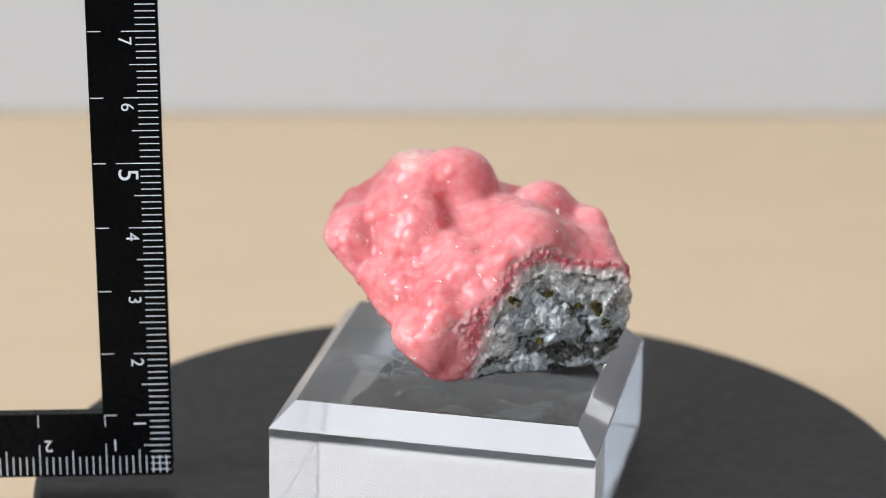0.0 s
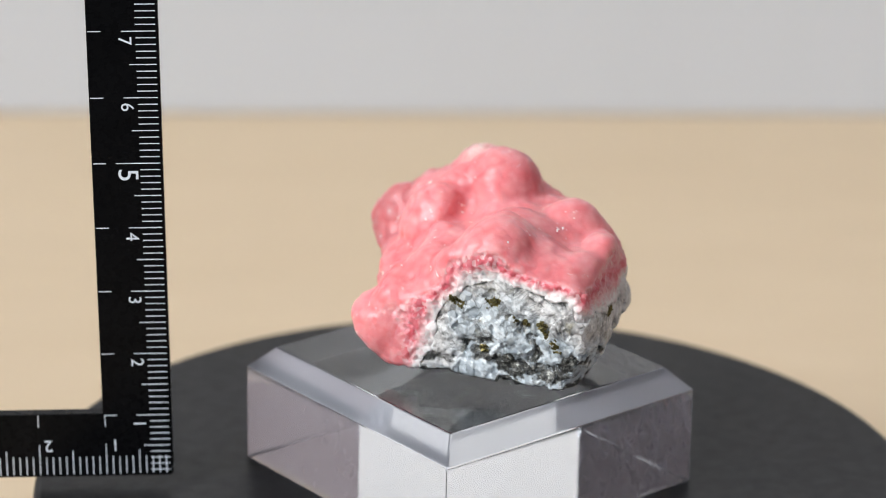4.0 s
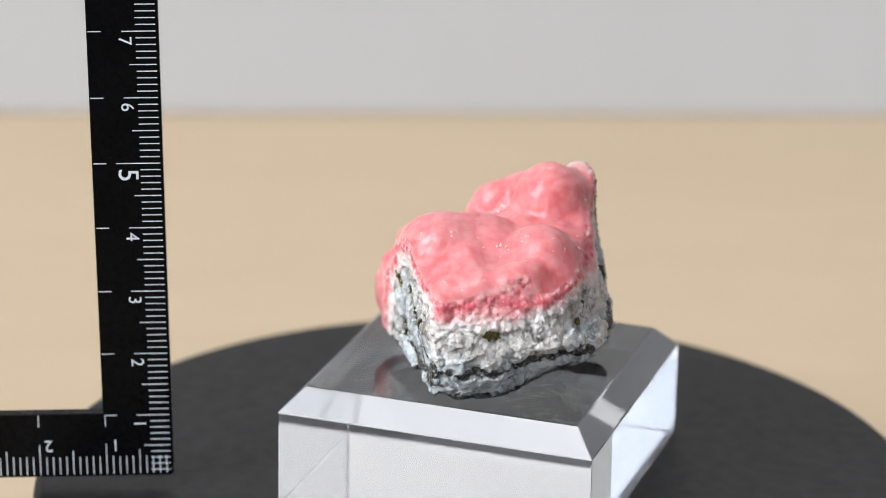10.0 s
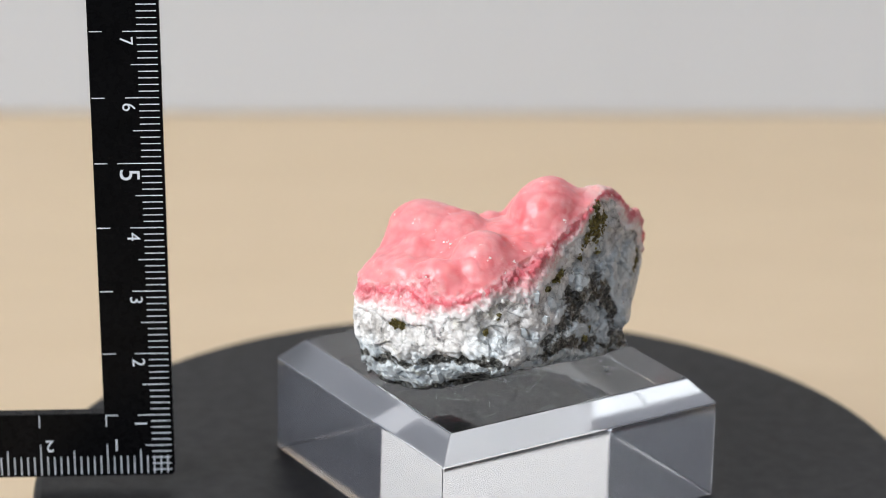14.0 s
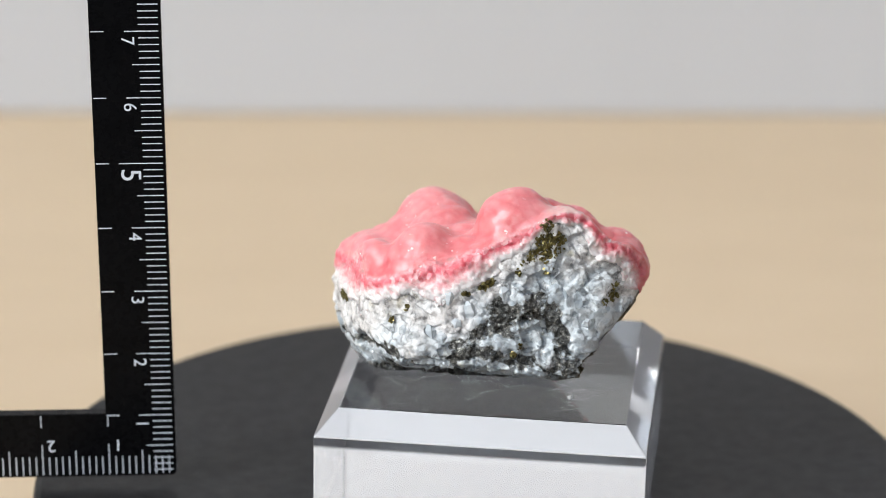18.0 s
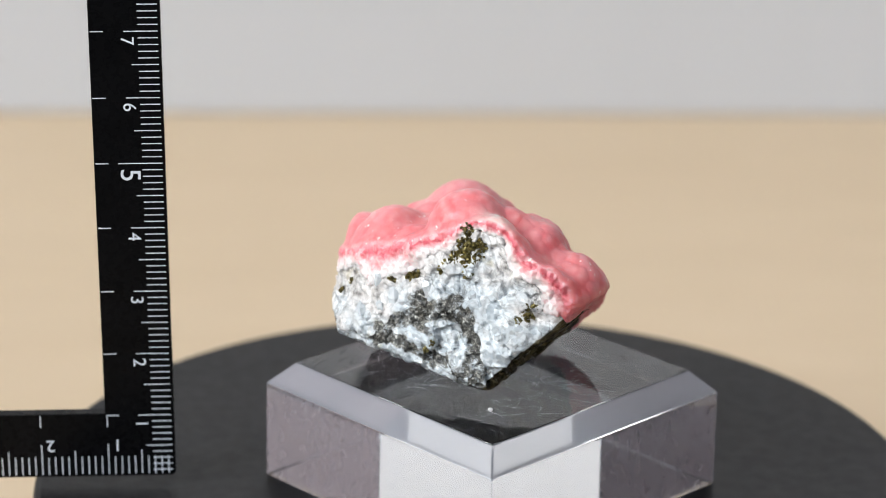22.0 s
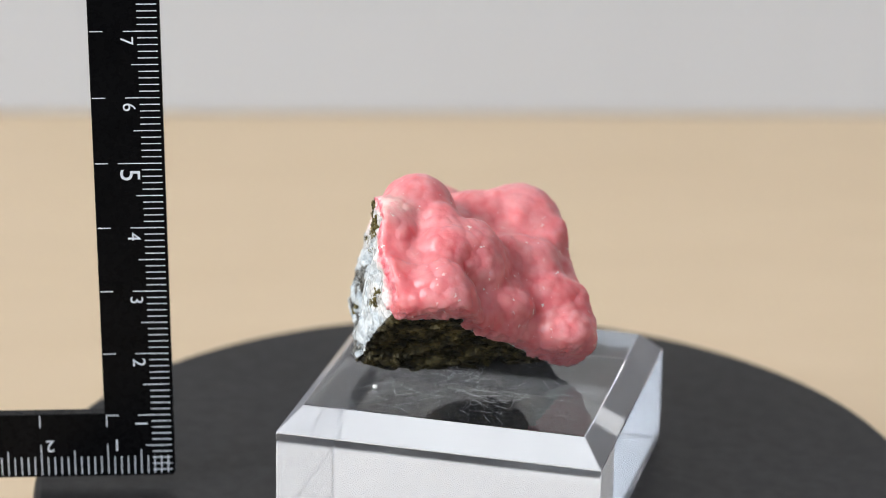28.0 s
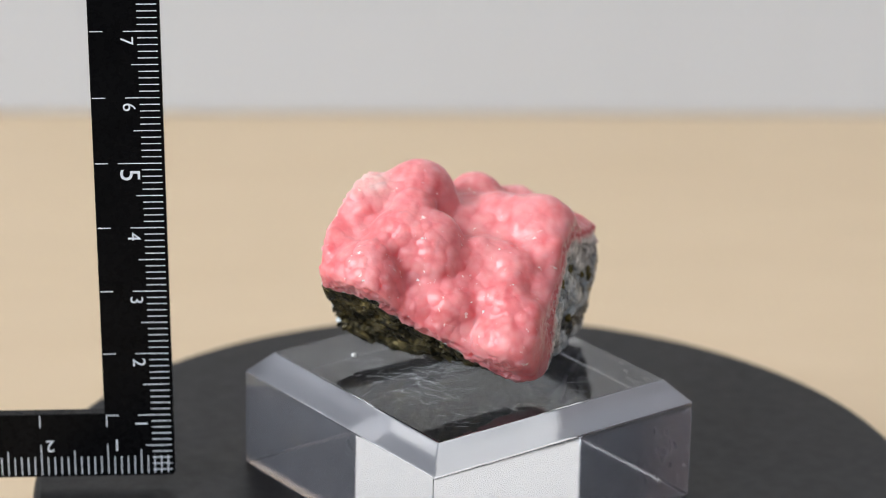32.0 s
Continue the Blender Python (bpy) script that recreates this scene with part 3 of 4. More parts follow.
NODULES_B = [
    (-1.41, 1.15, 4.45, 0.16), (-1.41, 0.61, 4.31, 0.22), (-1.29, -0.43, 3.34, 0.31), (-1.24, 1.50, 4.53, 0.35), (-1.24, -0.59, 3.33, 0.24),
    (-1.11, -1.13, 2.88, 0.23), (-1.10, 0.08, 4.28, 0.26), (-1.14, -0.06, 3.88, 0.37), (-1.07, -1.34, 2.95, 0.24), (-1.03, -0.05, 4.20, 0.27),
    (-1.02, -1.46, 2.86, 0.28), (-1.03, -1.13, 2.89, 0.25), (-1.00, 1.24, 4.65, 0.22), (-0.78, -0.72, 3.17, 0.37), (-0.95, -1.11, 2.99, 0.26),
    (-0.93, -1.52, 2.78, 0.27), (-0.92, 0.13, 4.32, 0.25), (-0.95, 0.28, 4.23, 0.32), (-0.89, 0.87, 4.42, 0.16), (-0.85, 0.64, 4.55, 0.26),
    (-0.82, 0.55, 4.50, 0.20), (-0.79, -1.02, 3.27, 0.26), (-0.66, -1.21, 3.32, 0.31), (-0.66, -0.58, 3.68, 0.19)]
NODULES_C = [
    (-0.64, -1.75, 2.93, 0.18), (-0.56, -0.29, 3.78, 0.34), (-0.57, -1.42, 3.27, 0.24), (-0.49, -0.36, 4.02, 0.20), (-0.40, -0.92, 3.62, 0.28),
    (-0.36, -0.94, 3.56, 0.27), (-0.36, 1.00, 4.54, 0.53), (-0.37, 1.19, 4.66, 0.35), (-0.22, 1.38, 4.53, 0.21), (-0.20, 0.58, 4.49, 0.17),
    (-0.22, -0.62, 3.84, 0.28), (-0.19, -0.96, 3.61, 0.26), (-0.11, 0.37, 4.31, 0.12), (-0.09, 0.82, 4.54, 0.20), (-0.06, -1.18, 3.53, 0.20),
    (-0.02, 1.01, 4.50, 0.23), (0.04, 0.40, 4.20, 0.23), (0.25, -0.50, 3.86, 0.33), (0.21, -1.00, 3.90, 0.22), (0.33, -0.51, 4.20, 0.22),
    (0.30, 0.65, 4.05, 0.42), (0.39, -1.10, 4.06, 0.18), (0.50, -0.44, 4.20, 0.28), (0.40, 0.10, 4.29, 0.23)]
NODULES_D = [
    (0.44, -0.08, 4.21, 0.30), (0.41, 1.23, 4.18, 0.26), (0.55, 0.25, 4.26, 0.28), (0.57, -0.16, 4.36, 0.22), (0.62, -0.49, 4.15, 0.42),
    (0.67, -0.68, 4.22, 0.32), (0.65, -0.76, 4.07, 0.43), (0.77, 0.28, 4.16, 0.31), (0.80, -0.64, 4.15, 0.42), (0.82, -0.45, 4.15, 0.44),
    (0.83, -0.12, 4.06, 0.37), (0.92, 1.12, 4.26, 0.29), (0.96, 0.98, 4.16, 0.39), (1.08, 0.62, 4.12, 0.19), (1.12, 1.02, 4.05, 0.37),
    (1.22, 0.07, 4.03, 0.21), (1.27, -0.03, 3.99, 0.27), (1.27, -0.63, 3.95, 0.18), (1.13, 1.19, 3.84, 0.44), (1.44, 0.04, 3.90, 0.23),
    (1.47, -0.17, 3.92, 0.22), (1.47, -0.42, 3.80, 0.27), (1.55, 0.97, 4.03, 0.19), (1.65, 0.71, 3.98, 0.22)]
NODULES_E = [
    (1.73, 0.77, 3.96, 0.24), (1.79, 0.24, 3.87, 0.24), (1.79, -0.29, 3.83, 0.18), (1.79, 0.13, 3.86, 0.22), (1.82, 0.66, 3.95, 0.17),
    (1.90, -0.26, 3.77, 0.19)]
NODULES = np.array(NODULES_A + NODULES_B + NODULES_C + NODULES_D + NODULES_E)
# Dark sulphide seams of the matrix: both ends and half width.
SEAMS_A = [
    (2.17, 0.09, 2.61, 1.96, 0.71, 2.63, 0.05), (1.96, 0.71, 2.63, 1.75, 1.36, 2.84, 0.05), (1.75, 1.36, 2.84, 1.54, 1.75, 2.91, 0.05),
    (1.54, 1.75, 2.91, 1.29, 1.97, 2.78, 0.05), (1.29, 1.97, 2.78, 0.88, 1.74, 2.56, 0.05), (0.88, 1.74, 2.56, 0.53, 2.07, 2.75, 0.05),
    (0.53, 2.07, 2.80, 0.19, 2.07, 2.94, 0.09), (0.19, 2.07, 2.94, -0.18, 2.00, 2.83, 0.09), (-0.18, 2.00, 2.83, -0.64, 1.94, 2.66, 0.09),
    (-0.04, 1.87, 3.49, -0.24, 1.87, 3.50, 0.09), (-0.24, 1.87, 3.50, -0.46, 1.90, 3.38, 0.09), (-0.46, 1.90, 3.38, -0.74, 1.82, 3.47, 0.09),
    (-0.74, 1.82, 3.47, -0.93, 1.76, 3.48, 0.09), (-0.93, 1.77, 3.44, -1.04, 1.80, 3.12, 0.12)]
SEAMS_B = [
    (-1.04, 1.80, 3.12, -1.05, 1.89, 2.79, 0.12), (-1.05, 1.89, 2.79, -1.09, 1.92, 2.57, 0.12), (-0.19, 1.92, 3.32, -0.37, 1.92, 3.13, 0.09),
    (-1.28, 1.86, 2.65, -0.82, 1.94, 2.57, 0.06), (-0.82, 1.94, 2.57, -0.37, 1.96, 2.62, 0.06), (0.27, 2.03, 3.13, 0.04, 1.99, 3.19, 0.06),
    (1.56, 1.62, 3.28, 1.55, 1.65, 3.20, 0.03), (-0.08, 1.85, 3.52, -0.33, 1.88, 3.49, 0.11), (-0.33, 1.88, 3.49, -0.55, 1.85, 3.56, 0.11),
    (-0.55, 1.85, 3.56, -0.78, 1.76, 3.67, 0.11), (-0.79, 1.78, 3.58, -0.94, 1.79, 3.30, 0.13), (-0.94, 1.79, 3.30, -1.09, 1.80, 3.06, 0.13),
    (-1.09, 1.80, 3.06, -1.14, 1.88, 2.74, 0.13), (-1.14, 1.88, 2.74, -1.24, 1.87, 2.66, 0.13)]
SEAMS_C = [
    (0.47, 2.06, 2.95, 0.09, 2.06, 2.91, 0.06), (0.09, 2.06, 2.91, -0.33, 1.96, 2.88, 0.06), (-0.33, 1.96, 2.88, -0.51, 1.93, 2.81, 0.06),
    (0.99, 2.06, 2.80, 0.55, 2.07, 2.78, 0.05), (0.10, 2.03, 3.10, -0.22, 1.93, 3.26, 0.07), (-0.22, 1.93, 3.26, -0.39, 1.89, 3.41, 0.07),
    (-0.89, 1.94, 2.62, -1.15, 1.91, 2.58, 0.06), (-1.15, 1.91, 2.58, -1.31, 1.84, 2.64, 0.06), (2.17, -0.06, 2.55, 2.12, 0.20, 2.55, 0.07),
    (2.12, 0.20, 2.55, 2.00, 0.54, 2.56, 0.07), (2.00, 0.54, 2.56, 1.87, 0.87, 2.65, 0.07), (1.87, 0.87, 2.65, 1.74, 1.19, 2.74, 0.07),
    (1.74, 1.19, 2.74, 1.67, 1.56, 2.86, 0.07), (1.67, 1.56, 2.86, 1.40, 1.88, 2.79, 0.07)]
SEAMS_D = [
    (0.49, 2.05, 2.99, 0.06, 2.06, 2.90, 0.12), (0.06, 2.06, 2.90, -0.48, 1.95, 2.67, 0.12), (-0.09, 1.83, 3.59, -0.21, 1.90, 3.39, 0.11),
    (-0.21, 1.90, 3.39, 0.13, 1.99, 3.23, 0.11), (0.13, 1.99, 3.23, 0.35, 2.05, 3.04, 0.11), (1.87, 0.86, 2.63, 1.73, 1.20, 2.74, 0.06),
    (1.73, 1.20, 2.74, 1.66, 1.55, 2.82, 0.06), (1.66, 1.55, 2.82, 1.50, 1.79, 2.85, 0.06), (1.23, -0.88, 3.30, 1.54, -0.75, 3.01, 0.07),
    (1.54, -0.75, 3.01, 1.66, -0.66, 2.70, 0.07), (1.66, -0.66, 2.70, 1.33, -0.78, 2.24, 0.07), (0.82, -1.07, 2.80, 0.86, -1.03, 2.53, 0.08),
    (0.86, -1.03, 2.53, 1.09, -0.92, 2.41, 0.08), (1.09, -0.92, 2.41, 1.31, -0.79, 2.26, 0.08)]
SEAMS_E = [
    (1.59, -0.67, 2.45, 2.05, -0.46, 2.53, 0.08), (2.05, -0.46, 2.53, 2.23, -0.18, 2.67, 0.08), (-0.16, -1.52, 2.92, -0.26, -1.56, 2.63, 0.05),
    (-0.26, -1.56, 2.63, -0.37, -1.60, 2.44, 0.05), (0.32, -1.31, 3.51, 0.48, -1.23, 3.58, 0.04), (0.48, -1.23, 3.58, 0.85, -1.05, 3.76, 0.04),
    (-0.02, -1.48, 3.43, 0.15, -1.40, 3.54, 0.04), (0.15, -1.40, 3.54, 0.40, -1.28, 3.64, 0.04), (0.40, -1.28, 3.64, 0.66, -1.14, 3.73, 0.04),
    (1.34, -0.84, 3.77, 1.70, -0.68, 3.63, 0.04), (1.70, -0.68, 3.63, 2.05, -0.54, 3.53, 0.04), (-0.24, -1.57, 3.02, -0.27, -1.56, 2.58, 0.06),
    (0.00, -1.42, 2.47, 0.43, -1.22, 2.46, 0.08), (0.43, -1.22, 2.46, 0.60, -1.16, 2.74, 0.08)]
SEAMS_F = [
    (0.60, -1.16, 2.74, 0.94, -1.02, 2.82, 0.08), (0.77, -1.07, 2.57, 1.21, -0.89, 2.54, 0.13), (1.21, -0.89, 2.54, 1.65, -0.64, 2.35, 0.13),
    (1.65, -0.64, 2.35, 1.99, -0.48, 2.42, 0.13), (2.08, -0.46, 2.64, 1.85, -0.54, 2.27, 0.11), (-0.16, -1.52, 2.90, 0.17, -1.36, 2.84, 0.06),
    (0.70, 2.07, 2.80, -0.01, 2.04, 2.90, 0.05), (-0.01, 2.04, 2.90, -0.28, 1.98, 2.80, 0.05), (-0.28, 1.98, 2.80, -0.84, 1.94, 2.56, 0.05),
    (-0.84, 1.94, 2.56, -1.26, 1.87, 2.49, 0.05)]
SEAMS = np.array(SEAMS_A + SEAMS_B + SEAMS_C + SEAMS_D + SEAMS_E + SEAMS_F)
# Clusters of brassy grains (centre and reach).
GRAINS_A = [
    (-0.94, 1.60, 4.43, 0.19), (-0.85, 1.62, 4.29, 0.15), (-0.63, 1.65, 4.29, 0.11), (-0.81, 1.60, 4.74, 0.11), (-0.45, 1.70, 4.12, 0.11),
    (-0.85, 1.65, 4.08, 0.08), (0.11, 1.75, 3.84, 0.08), (2.16, 0.40, 3.24, 0.08), (1.27, 1.69, 3.49, 0.05), (1.48, 1.66, 3.30, 0.04),
    (-1.87, 1.48, 3.65, 0.15), (0.41, 1.84, 3.78, 0.04), (-0.00, 1.73, 3.90, 0.06), (0.35, 1.83, 3.76, 0.03), (-1.73, 1.56, 3.53, 0.08),
    (-0.33, 1.96, 2.84, 0.04), (-0.43, 1.93, 2.96, 0.04), (2.12, 0.50, 3.22, 0.06), (-0.79, 1.63, 4.48, 0.16), (1.50, -0.77, 3.20, 0.05),
    (0.56, -1.17, 3.38, 0.07), (1.02, -0.95, 3.44, 0.08), (1.74, -0.70, 3.19, 0.08), (1.85, -0.64, 2.99, 0.11)]
GRAINS_B = [
    (1.34, -0.84, 3.22, 0.05), (0.92, -0.98, 3.41, 0.07), (0.45, -1.24, 3.46, 0.08), (0.90, -1.03, 2.70, 0.06), (1.92, -0.58, 2.85, 0.11)]
GRAINS = np.array(GRAINS_A + GRAINS_B)
# Gentle swells (+) and hollows (-) of the broken faces and of the crust.
FACE_SWELLS_A = [
    (-1.09, 1.94, 2.62, 0.05), (-0.50, 1.88, 3.45, 0.07), (0.11, 2.06, 3.00, 0.08), (1.10, 1.75, 3.45, -0.15), (0.99, 1.94, 3.15, -0.06),
    (1.63, 1.10, 2.60, -0.09), (0.07, 1.75, 3.82, -0.07), (2.22, 0.27, 3.19, 0.07), (2.14, -0.03, 2.43, 0.05), (1.98, -0.60, 3.20, 0.10),
    (1.21, -0.92, 2.81, 0.05), (0.83, -1.02, 3.48, -0.05), (-1.58, 1.22, 2.80, -0.08), (-0.76, 1.63, 4.85, 0.10)]
FACE_SWELLS = np.array(FACE_SWELLS_A)
CRUST_SWELLS_A = [
    (-2.00, 0.25, 3.45, 0.07), (-2.20, 0.25, 3.70, 0.05), (-0.75, -0.10, 4.50, -0.06),
    (-1.17, 1.12, 4.74, -0.06), (-1.06, 0.55, 4.64, -0.06), (-0.64, -0.47, 4.11, 0.11), (0.60, -1.00, 4.36, -0.08), (0.24, -0.77, 4.28, -0.08),
    (-1.62, -0.03, 4.00, -0.07), (-1.56, 0.00, 4.23, -0.09), (-2.01, 1.51, 4.15, 0.11), (1.19, 0.40, 4.25, -0.09), (1.95, 0.47, 4.02, 0.08),
    (1.14, -0.73, 4.35, -0.06), (1.32, 0.89, 4.26, -0.12), (-2.06, 0.32, 4.04, -0.05), (0.02, -1.15, 3.93, 0.06)]
CRUST_SWELLS = np.array(CRUST_SWELLS_A)
# Single quartz crystals and chunks that stand out of the broken faces (centre and radius).
CRYSTALS = [
    (0.62, -1.14, 3.47, 0.15), (0.95, -1.01, 3.09, 0.10), (0.41, -1.25, 3.17, 0.10), (1.30, -0.86, 3.20, 0.09), (0.72, -1.10, 3.00, 0.09),
    (-0.17, 1.77, 3.76, 0.13), (-0.43, 1.77, 3.79, 0.10), (-0.96, 1.70, 3.75, 0.10), (-1.36, 1.61, 3.85, 0.10), (0.33, 1.89, 3.55, 0.12),
    (-1.47, 1.69, 3.21, 0.10), (0.93, 1.91, 3.22, 0.12), (0.64, 1.87, 3.72, 0.12), (0.53, 1.96, 3.33, 0.12), (0.74, 1.99, 3.12, 0.10),
    (1.71, 0.86, 2.40, 0.13), (1.31, 1.80, 3.18, 0.10)]
# White flakes on the crust (centre and reach).
FLAKES = [
    (-1.37, -0.26, 4.17, 0.05), (1.16, -0.77, 4.40, 0.05), (1.01, 0.05, 4.32, 0.04), (1.16, 0.38, 4.33, 0.06), (-1.59, -0.59, 3.08, 0.09),
    (-0.64, -1.16, 3.64, 0.04), (-0.72, -0.21, 4.00, 0.03), (1.19, 0.53, 4.30, 0.05), (1.88, 0.82, 4.04, 0.05)]



def soft_max(d, k):
    m = d.max(1)
    return m + k * np.log(np.exp((d - m[:, None]) / k).sum(1))


def swell(p, rows):
    q, mid = (p - (0, 0, 3)).astype(np.float32), (rows[:, :3] - (0, 0, 3)).astype(np.float32)
    far = (q * q).sum(1)[:, None] - 2 * q @ mid.T + (mid * mid).sum(1)
    return np.exp(far * np.float32(-1 / 0.38 ** 2)) @ rows[:, 3].astype(np.float32)


def face_field(p):
    return soft_max(p @ (FACES[:, :3] / np.linalg.norm(FACES[:, :3], axis=1)[:, None]).T - FACES[:, 3], 0.05) - swell(p, FACE_SWELLS)


def balls(q, rows):
    """Signed distance from each of the balls; q counts z from 3 cm."""
    mid, rad = (rows[:, :3] - (0, 0, 3)).astype(np.float32), rows[:, 3].astype(np.float32)
    far = (q * q).sum(1)[:, None] - 2 * q @ mid.T + (mid * mid).sum(1)
    return np.sqrt(np.maximum(far, 1e-6)) - rad


def crust_field(p):
    slope = soft_max(p @ (SLOPES[:, :3] / np.linalg.norm(SLOPES[:, :3], axis=1)[:, None]).T - SLOPES[:, 3], 0.12)
    lift = swell(p, CRUST_SWELLS)
    out = np.empty(len(p))
    for a in range(0, len(p), 20000):
        b = slice(a, a + 20000)
        q = (p[b] - (0, 0, 3)).astype(np.float32)
        broad = -soft_max(-np.concatenate([balls(q, LOBES), slope[b, None].astype(np.float32)], 1), 0.10) + 0.030 - lift[b] + BROAD_DROP
        out[b] = -soft_max(-np.concatenate([balls(q, NODULES), broad[:, None]], 1), 0.026) + 0.006
    return out


def crust_thickness(p):
    x, y, z = p[:, 0], p[:, 1], p[:, 2] - 3.5
    t = np.clip(np.stack([np.ones(len(p)), x, y, z, x * x, y * y, z * z, x * y, x * z, y * z], 1) @ THICKNESS, 0.14, 0.44)
    under = np.maximum(p @ FACES[8, :3] - FACES[8, 3], p @ FACES[9, :3] - FACES[9, 3])
    t = t + (0.19 - t) * step(under, -0.40, -0.12)
    t = 1.2 * t * (1 + 0.5 * lattice_noise(p, 0.40, 5) + 0.12 * lattice_noise(p, 0.15, 6))
    # the low tip is crust throughout
    return t + 0.9 * np.exp(-(((p - (-0.55, -1.95, 2.55)) / (0.50, 0.50, 0.55)) ** 2).sum(1))


def contact_field(p, f=None, c=None):
    """Distance above the contact of crust and matrix."""
    return (crust_field(p) if c is None else c) + crust_thickness(p)


def both(p, f, c):
    """Where the broken faces and the crust meet; their edge is rounded, most of all at the low tip."""
    k = 0.09 + 0.30 * np.exp(-(((p - (-0.50, -1.80, 2.60)) / (0.55, 0.55, 0.60)) ** 2).sum(1))
    h = np.maximum(k - np.abs(f - c), 0) / k
    return np.maximum(f, c) + 0.25 * k * h * h - 0.17 * (k - 0.09)


def solid_field(p):
    return both(p, face_field(p), crust_field(p))


def crust_solid(p):
    f, c = face_field(p), crust_field(p)
    d = both(p, f, c)
    near = d < 0.15
    d[near] = np.maximum(d[near], -contact_field(p[near], f[near], c[near]))
    return d


def matrix_solid(p):
    f, c = face_field(p), crust_field(p)
    d = both(p, f, c)
    near = d < 0.15
    d[near] = np.maximum(d[near], contact_field(p[near], f[near], c[near]) - 0.012)
    return d


def hashed(cell, salt):
    """Three random numbers from 0 to 1 for each whole-numbered cell."""
    c = cell.astype(np.int64)
    h = (c[:, 0] * 73856093) ^ (c[:, 1] * 19349663) ^ (c[:, 2] * 83492791) ^ (salt * 2654435761)
    out = []
    for k in range(3):
        h = (h * 6364136223846793005 + 1442695040888963407 + k) & 0x7FFFFFFFFFFFFFFF
        out.append(((h >> 17) & 0xFFFFF) / 0xFFFFF)
    return np.stack(out, 1)


def cells(p, size, salt):
    """The nearest seed of a jittered lattice: the distance, the way from it, and random numbers of that seed."""
    q = p / size
    base = np.floor(q)
    best, way, rnd = np.full(len(p), 9.0), np.zeros((len(p), 3)), np.zeros((len(p), 3))
    for dx in (-1, 0, 1):
        for dy in (-1, 0, 1):
            for dz in (-1, 0, 1):
                c = base + (dx, dy, dz)
                r = hashed(c, salt)
                v = q - c - r
                d = np.sqrt((v ** 2).sum(1))
                near = d < best
                best[near], way[near], rnd[near] = d[near], v[near], r[near]
    return best, way * size, rnd


def lattice_noise(p, size, salt):
    q = p / size
    b = np.floor(q)
    f = q - b
    f = f * f * (3 - 2 * f)
    total = np.zeros(len(p))
    for dx in (0, 1):
        for dy in (0, 1):
            for dz in (0, 1):
                w = (f[:, 0] if dx else 1 - f[:, 0]) * (f[:, 1] if dy else 1 - f[:, 1]) * (f[:, 2] if dz else 1 - f[:, 2])
                total += w * hashed(b + (dx, dy, dz), salt)[:, 0]
    return total - 0.5


def net(field, lo, hi, h):
    """The surface field = 0 as quads, on a lattice of step h (cm)."""
    lo, hi = np.array(lo), np.array(hi)
    k = 4
    n = (np.ceil((hi - lo) / (h * k)).astype(int)) * k
    big = np.stack(np.meshgrid(*[np.arange(m // k + 1) * h * k for m in n], indexing="ij"), -1)
    vals = field(big.reshape(-1, 3) + lo).reshape(big.shape[:3])
    for ax in range(3):
        a = np.moveaxis(vals, ax, 0)
        fine = np.empty((k * (len(a) - 1),) + a.shape[1:])
        for i in range(k):
            fine[i::k] = a[:-1] * (1 - i / k) + a[1:] * (i / k)
        vals = np.moveaxis(fine, 0, ax)
    close = np.argwhere(np.abs(vals) < h * 2.8)
    vals[close[:, 0], close[:, 1], close[:, 2]] = np.concatenate([field(c * h + lo) for c in np.array_split(close, 12)])
    s = vals < 0
    corner = [(i, j, l) for i in (0, 1) for j in (0, 1) for l in (0, 1)]
    m = np.array(s.shape) - 1
    cut = lambda a, o: a[o[0]:o[0] + m[0], o[1]:o[1] + m[1], o[2]:o[2] + m[2]]
    count = sum(cut(s, o).astype(np.int8) for o in corner)
    act = np.argwhere((count > 0) & (count < 8))
    index = np.full(m, -1, np.int64)
    index[act[:, 0], act[:, 1], act[:, 2]] = np.arange(len(act))
    pos, num = np.zeros((len(act), 3)), np.zeros(len(act))
    at = lambda o: vals[act[:, 0] + o[0], act[:, 1] + o[1], act[:, 2] + o[2]]
    for o in corner:
        for ax in range(3):
            if o[ax] == 0:
                e = list(o)
                e[ax] = 1
                a, b = at(o), at(e)
                x = (a < 0) != (b < 0)
                f = a[x] / (a[x] - b[x])
                pt = np.tile(np.array(o, float), (len(f), 1))
                pt[:, ax] = f
                pos[x] += pt
                num[x] += 1
    verts = (act + pos / num[:, None]) * h + lo
    quads = []
    for ax in range(3):
        u, v = (ax + 1) % 3, (ax + 2) % 3
        a = np.moveaxis(s, (ax, u, v), (0, 1, 2))
        idx = np.moveaxis(index, (ax, u, v), (0, 1, 2))
        e = np.argwhere(a[:-1, 1:-1, 1:-1] != a[1:, 1:-1, 1:-1]) + (0, 1, 1)
        q = np.stack([idx[e[:, 0], e[:, 1] - 1, e[:, 2] - 1], idx[e[:, 0], e[:, 1], e[:, 2] - 1], idx[e[:, 0], e[:, 1], e[:, 2]], idx[e[:, 0], e[:, 1] - 1, e[:, 2]]], 1)
        flip = ~a[e[:, 0], e[:, 1], e[:, 2]]
        q[flip] = q[flip][:, ::-1]
        quads.append(q)
    quads = np.concatenate(quads)
    return verts, quads[(quads >= 0).all(1)]


def normals_of(verts, quads):
    n = np.cross(verts[quads[:, 2]] - verts[quads[:, 0]], verts[quads[:, 3]] - verts[quads[:, 1]])
    out = np.zeros_like(verts)
    for k in range(4):
        np.add.at(out, quads[:, k], n)
    return out / np.maximum(np.linalg.norm(out, axis=1), 1e-12)[:, None]


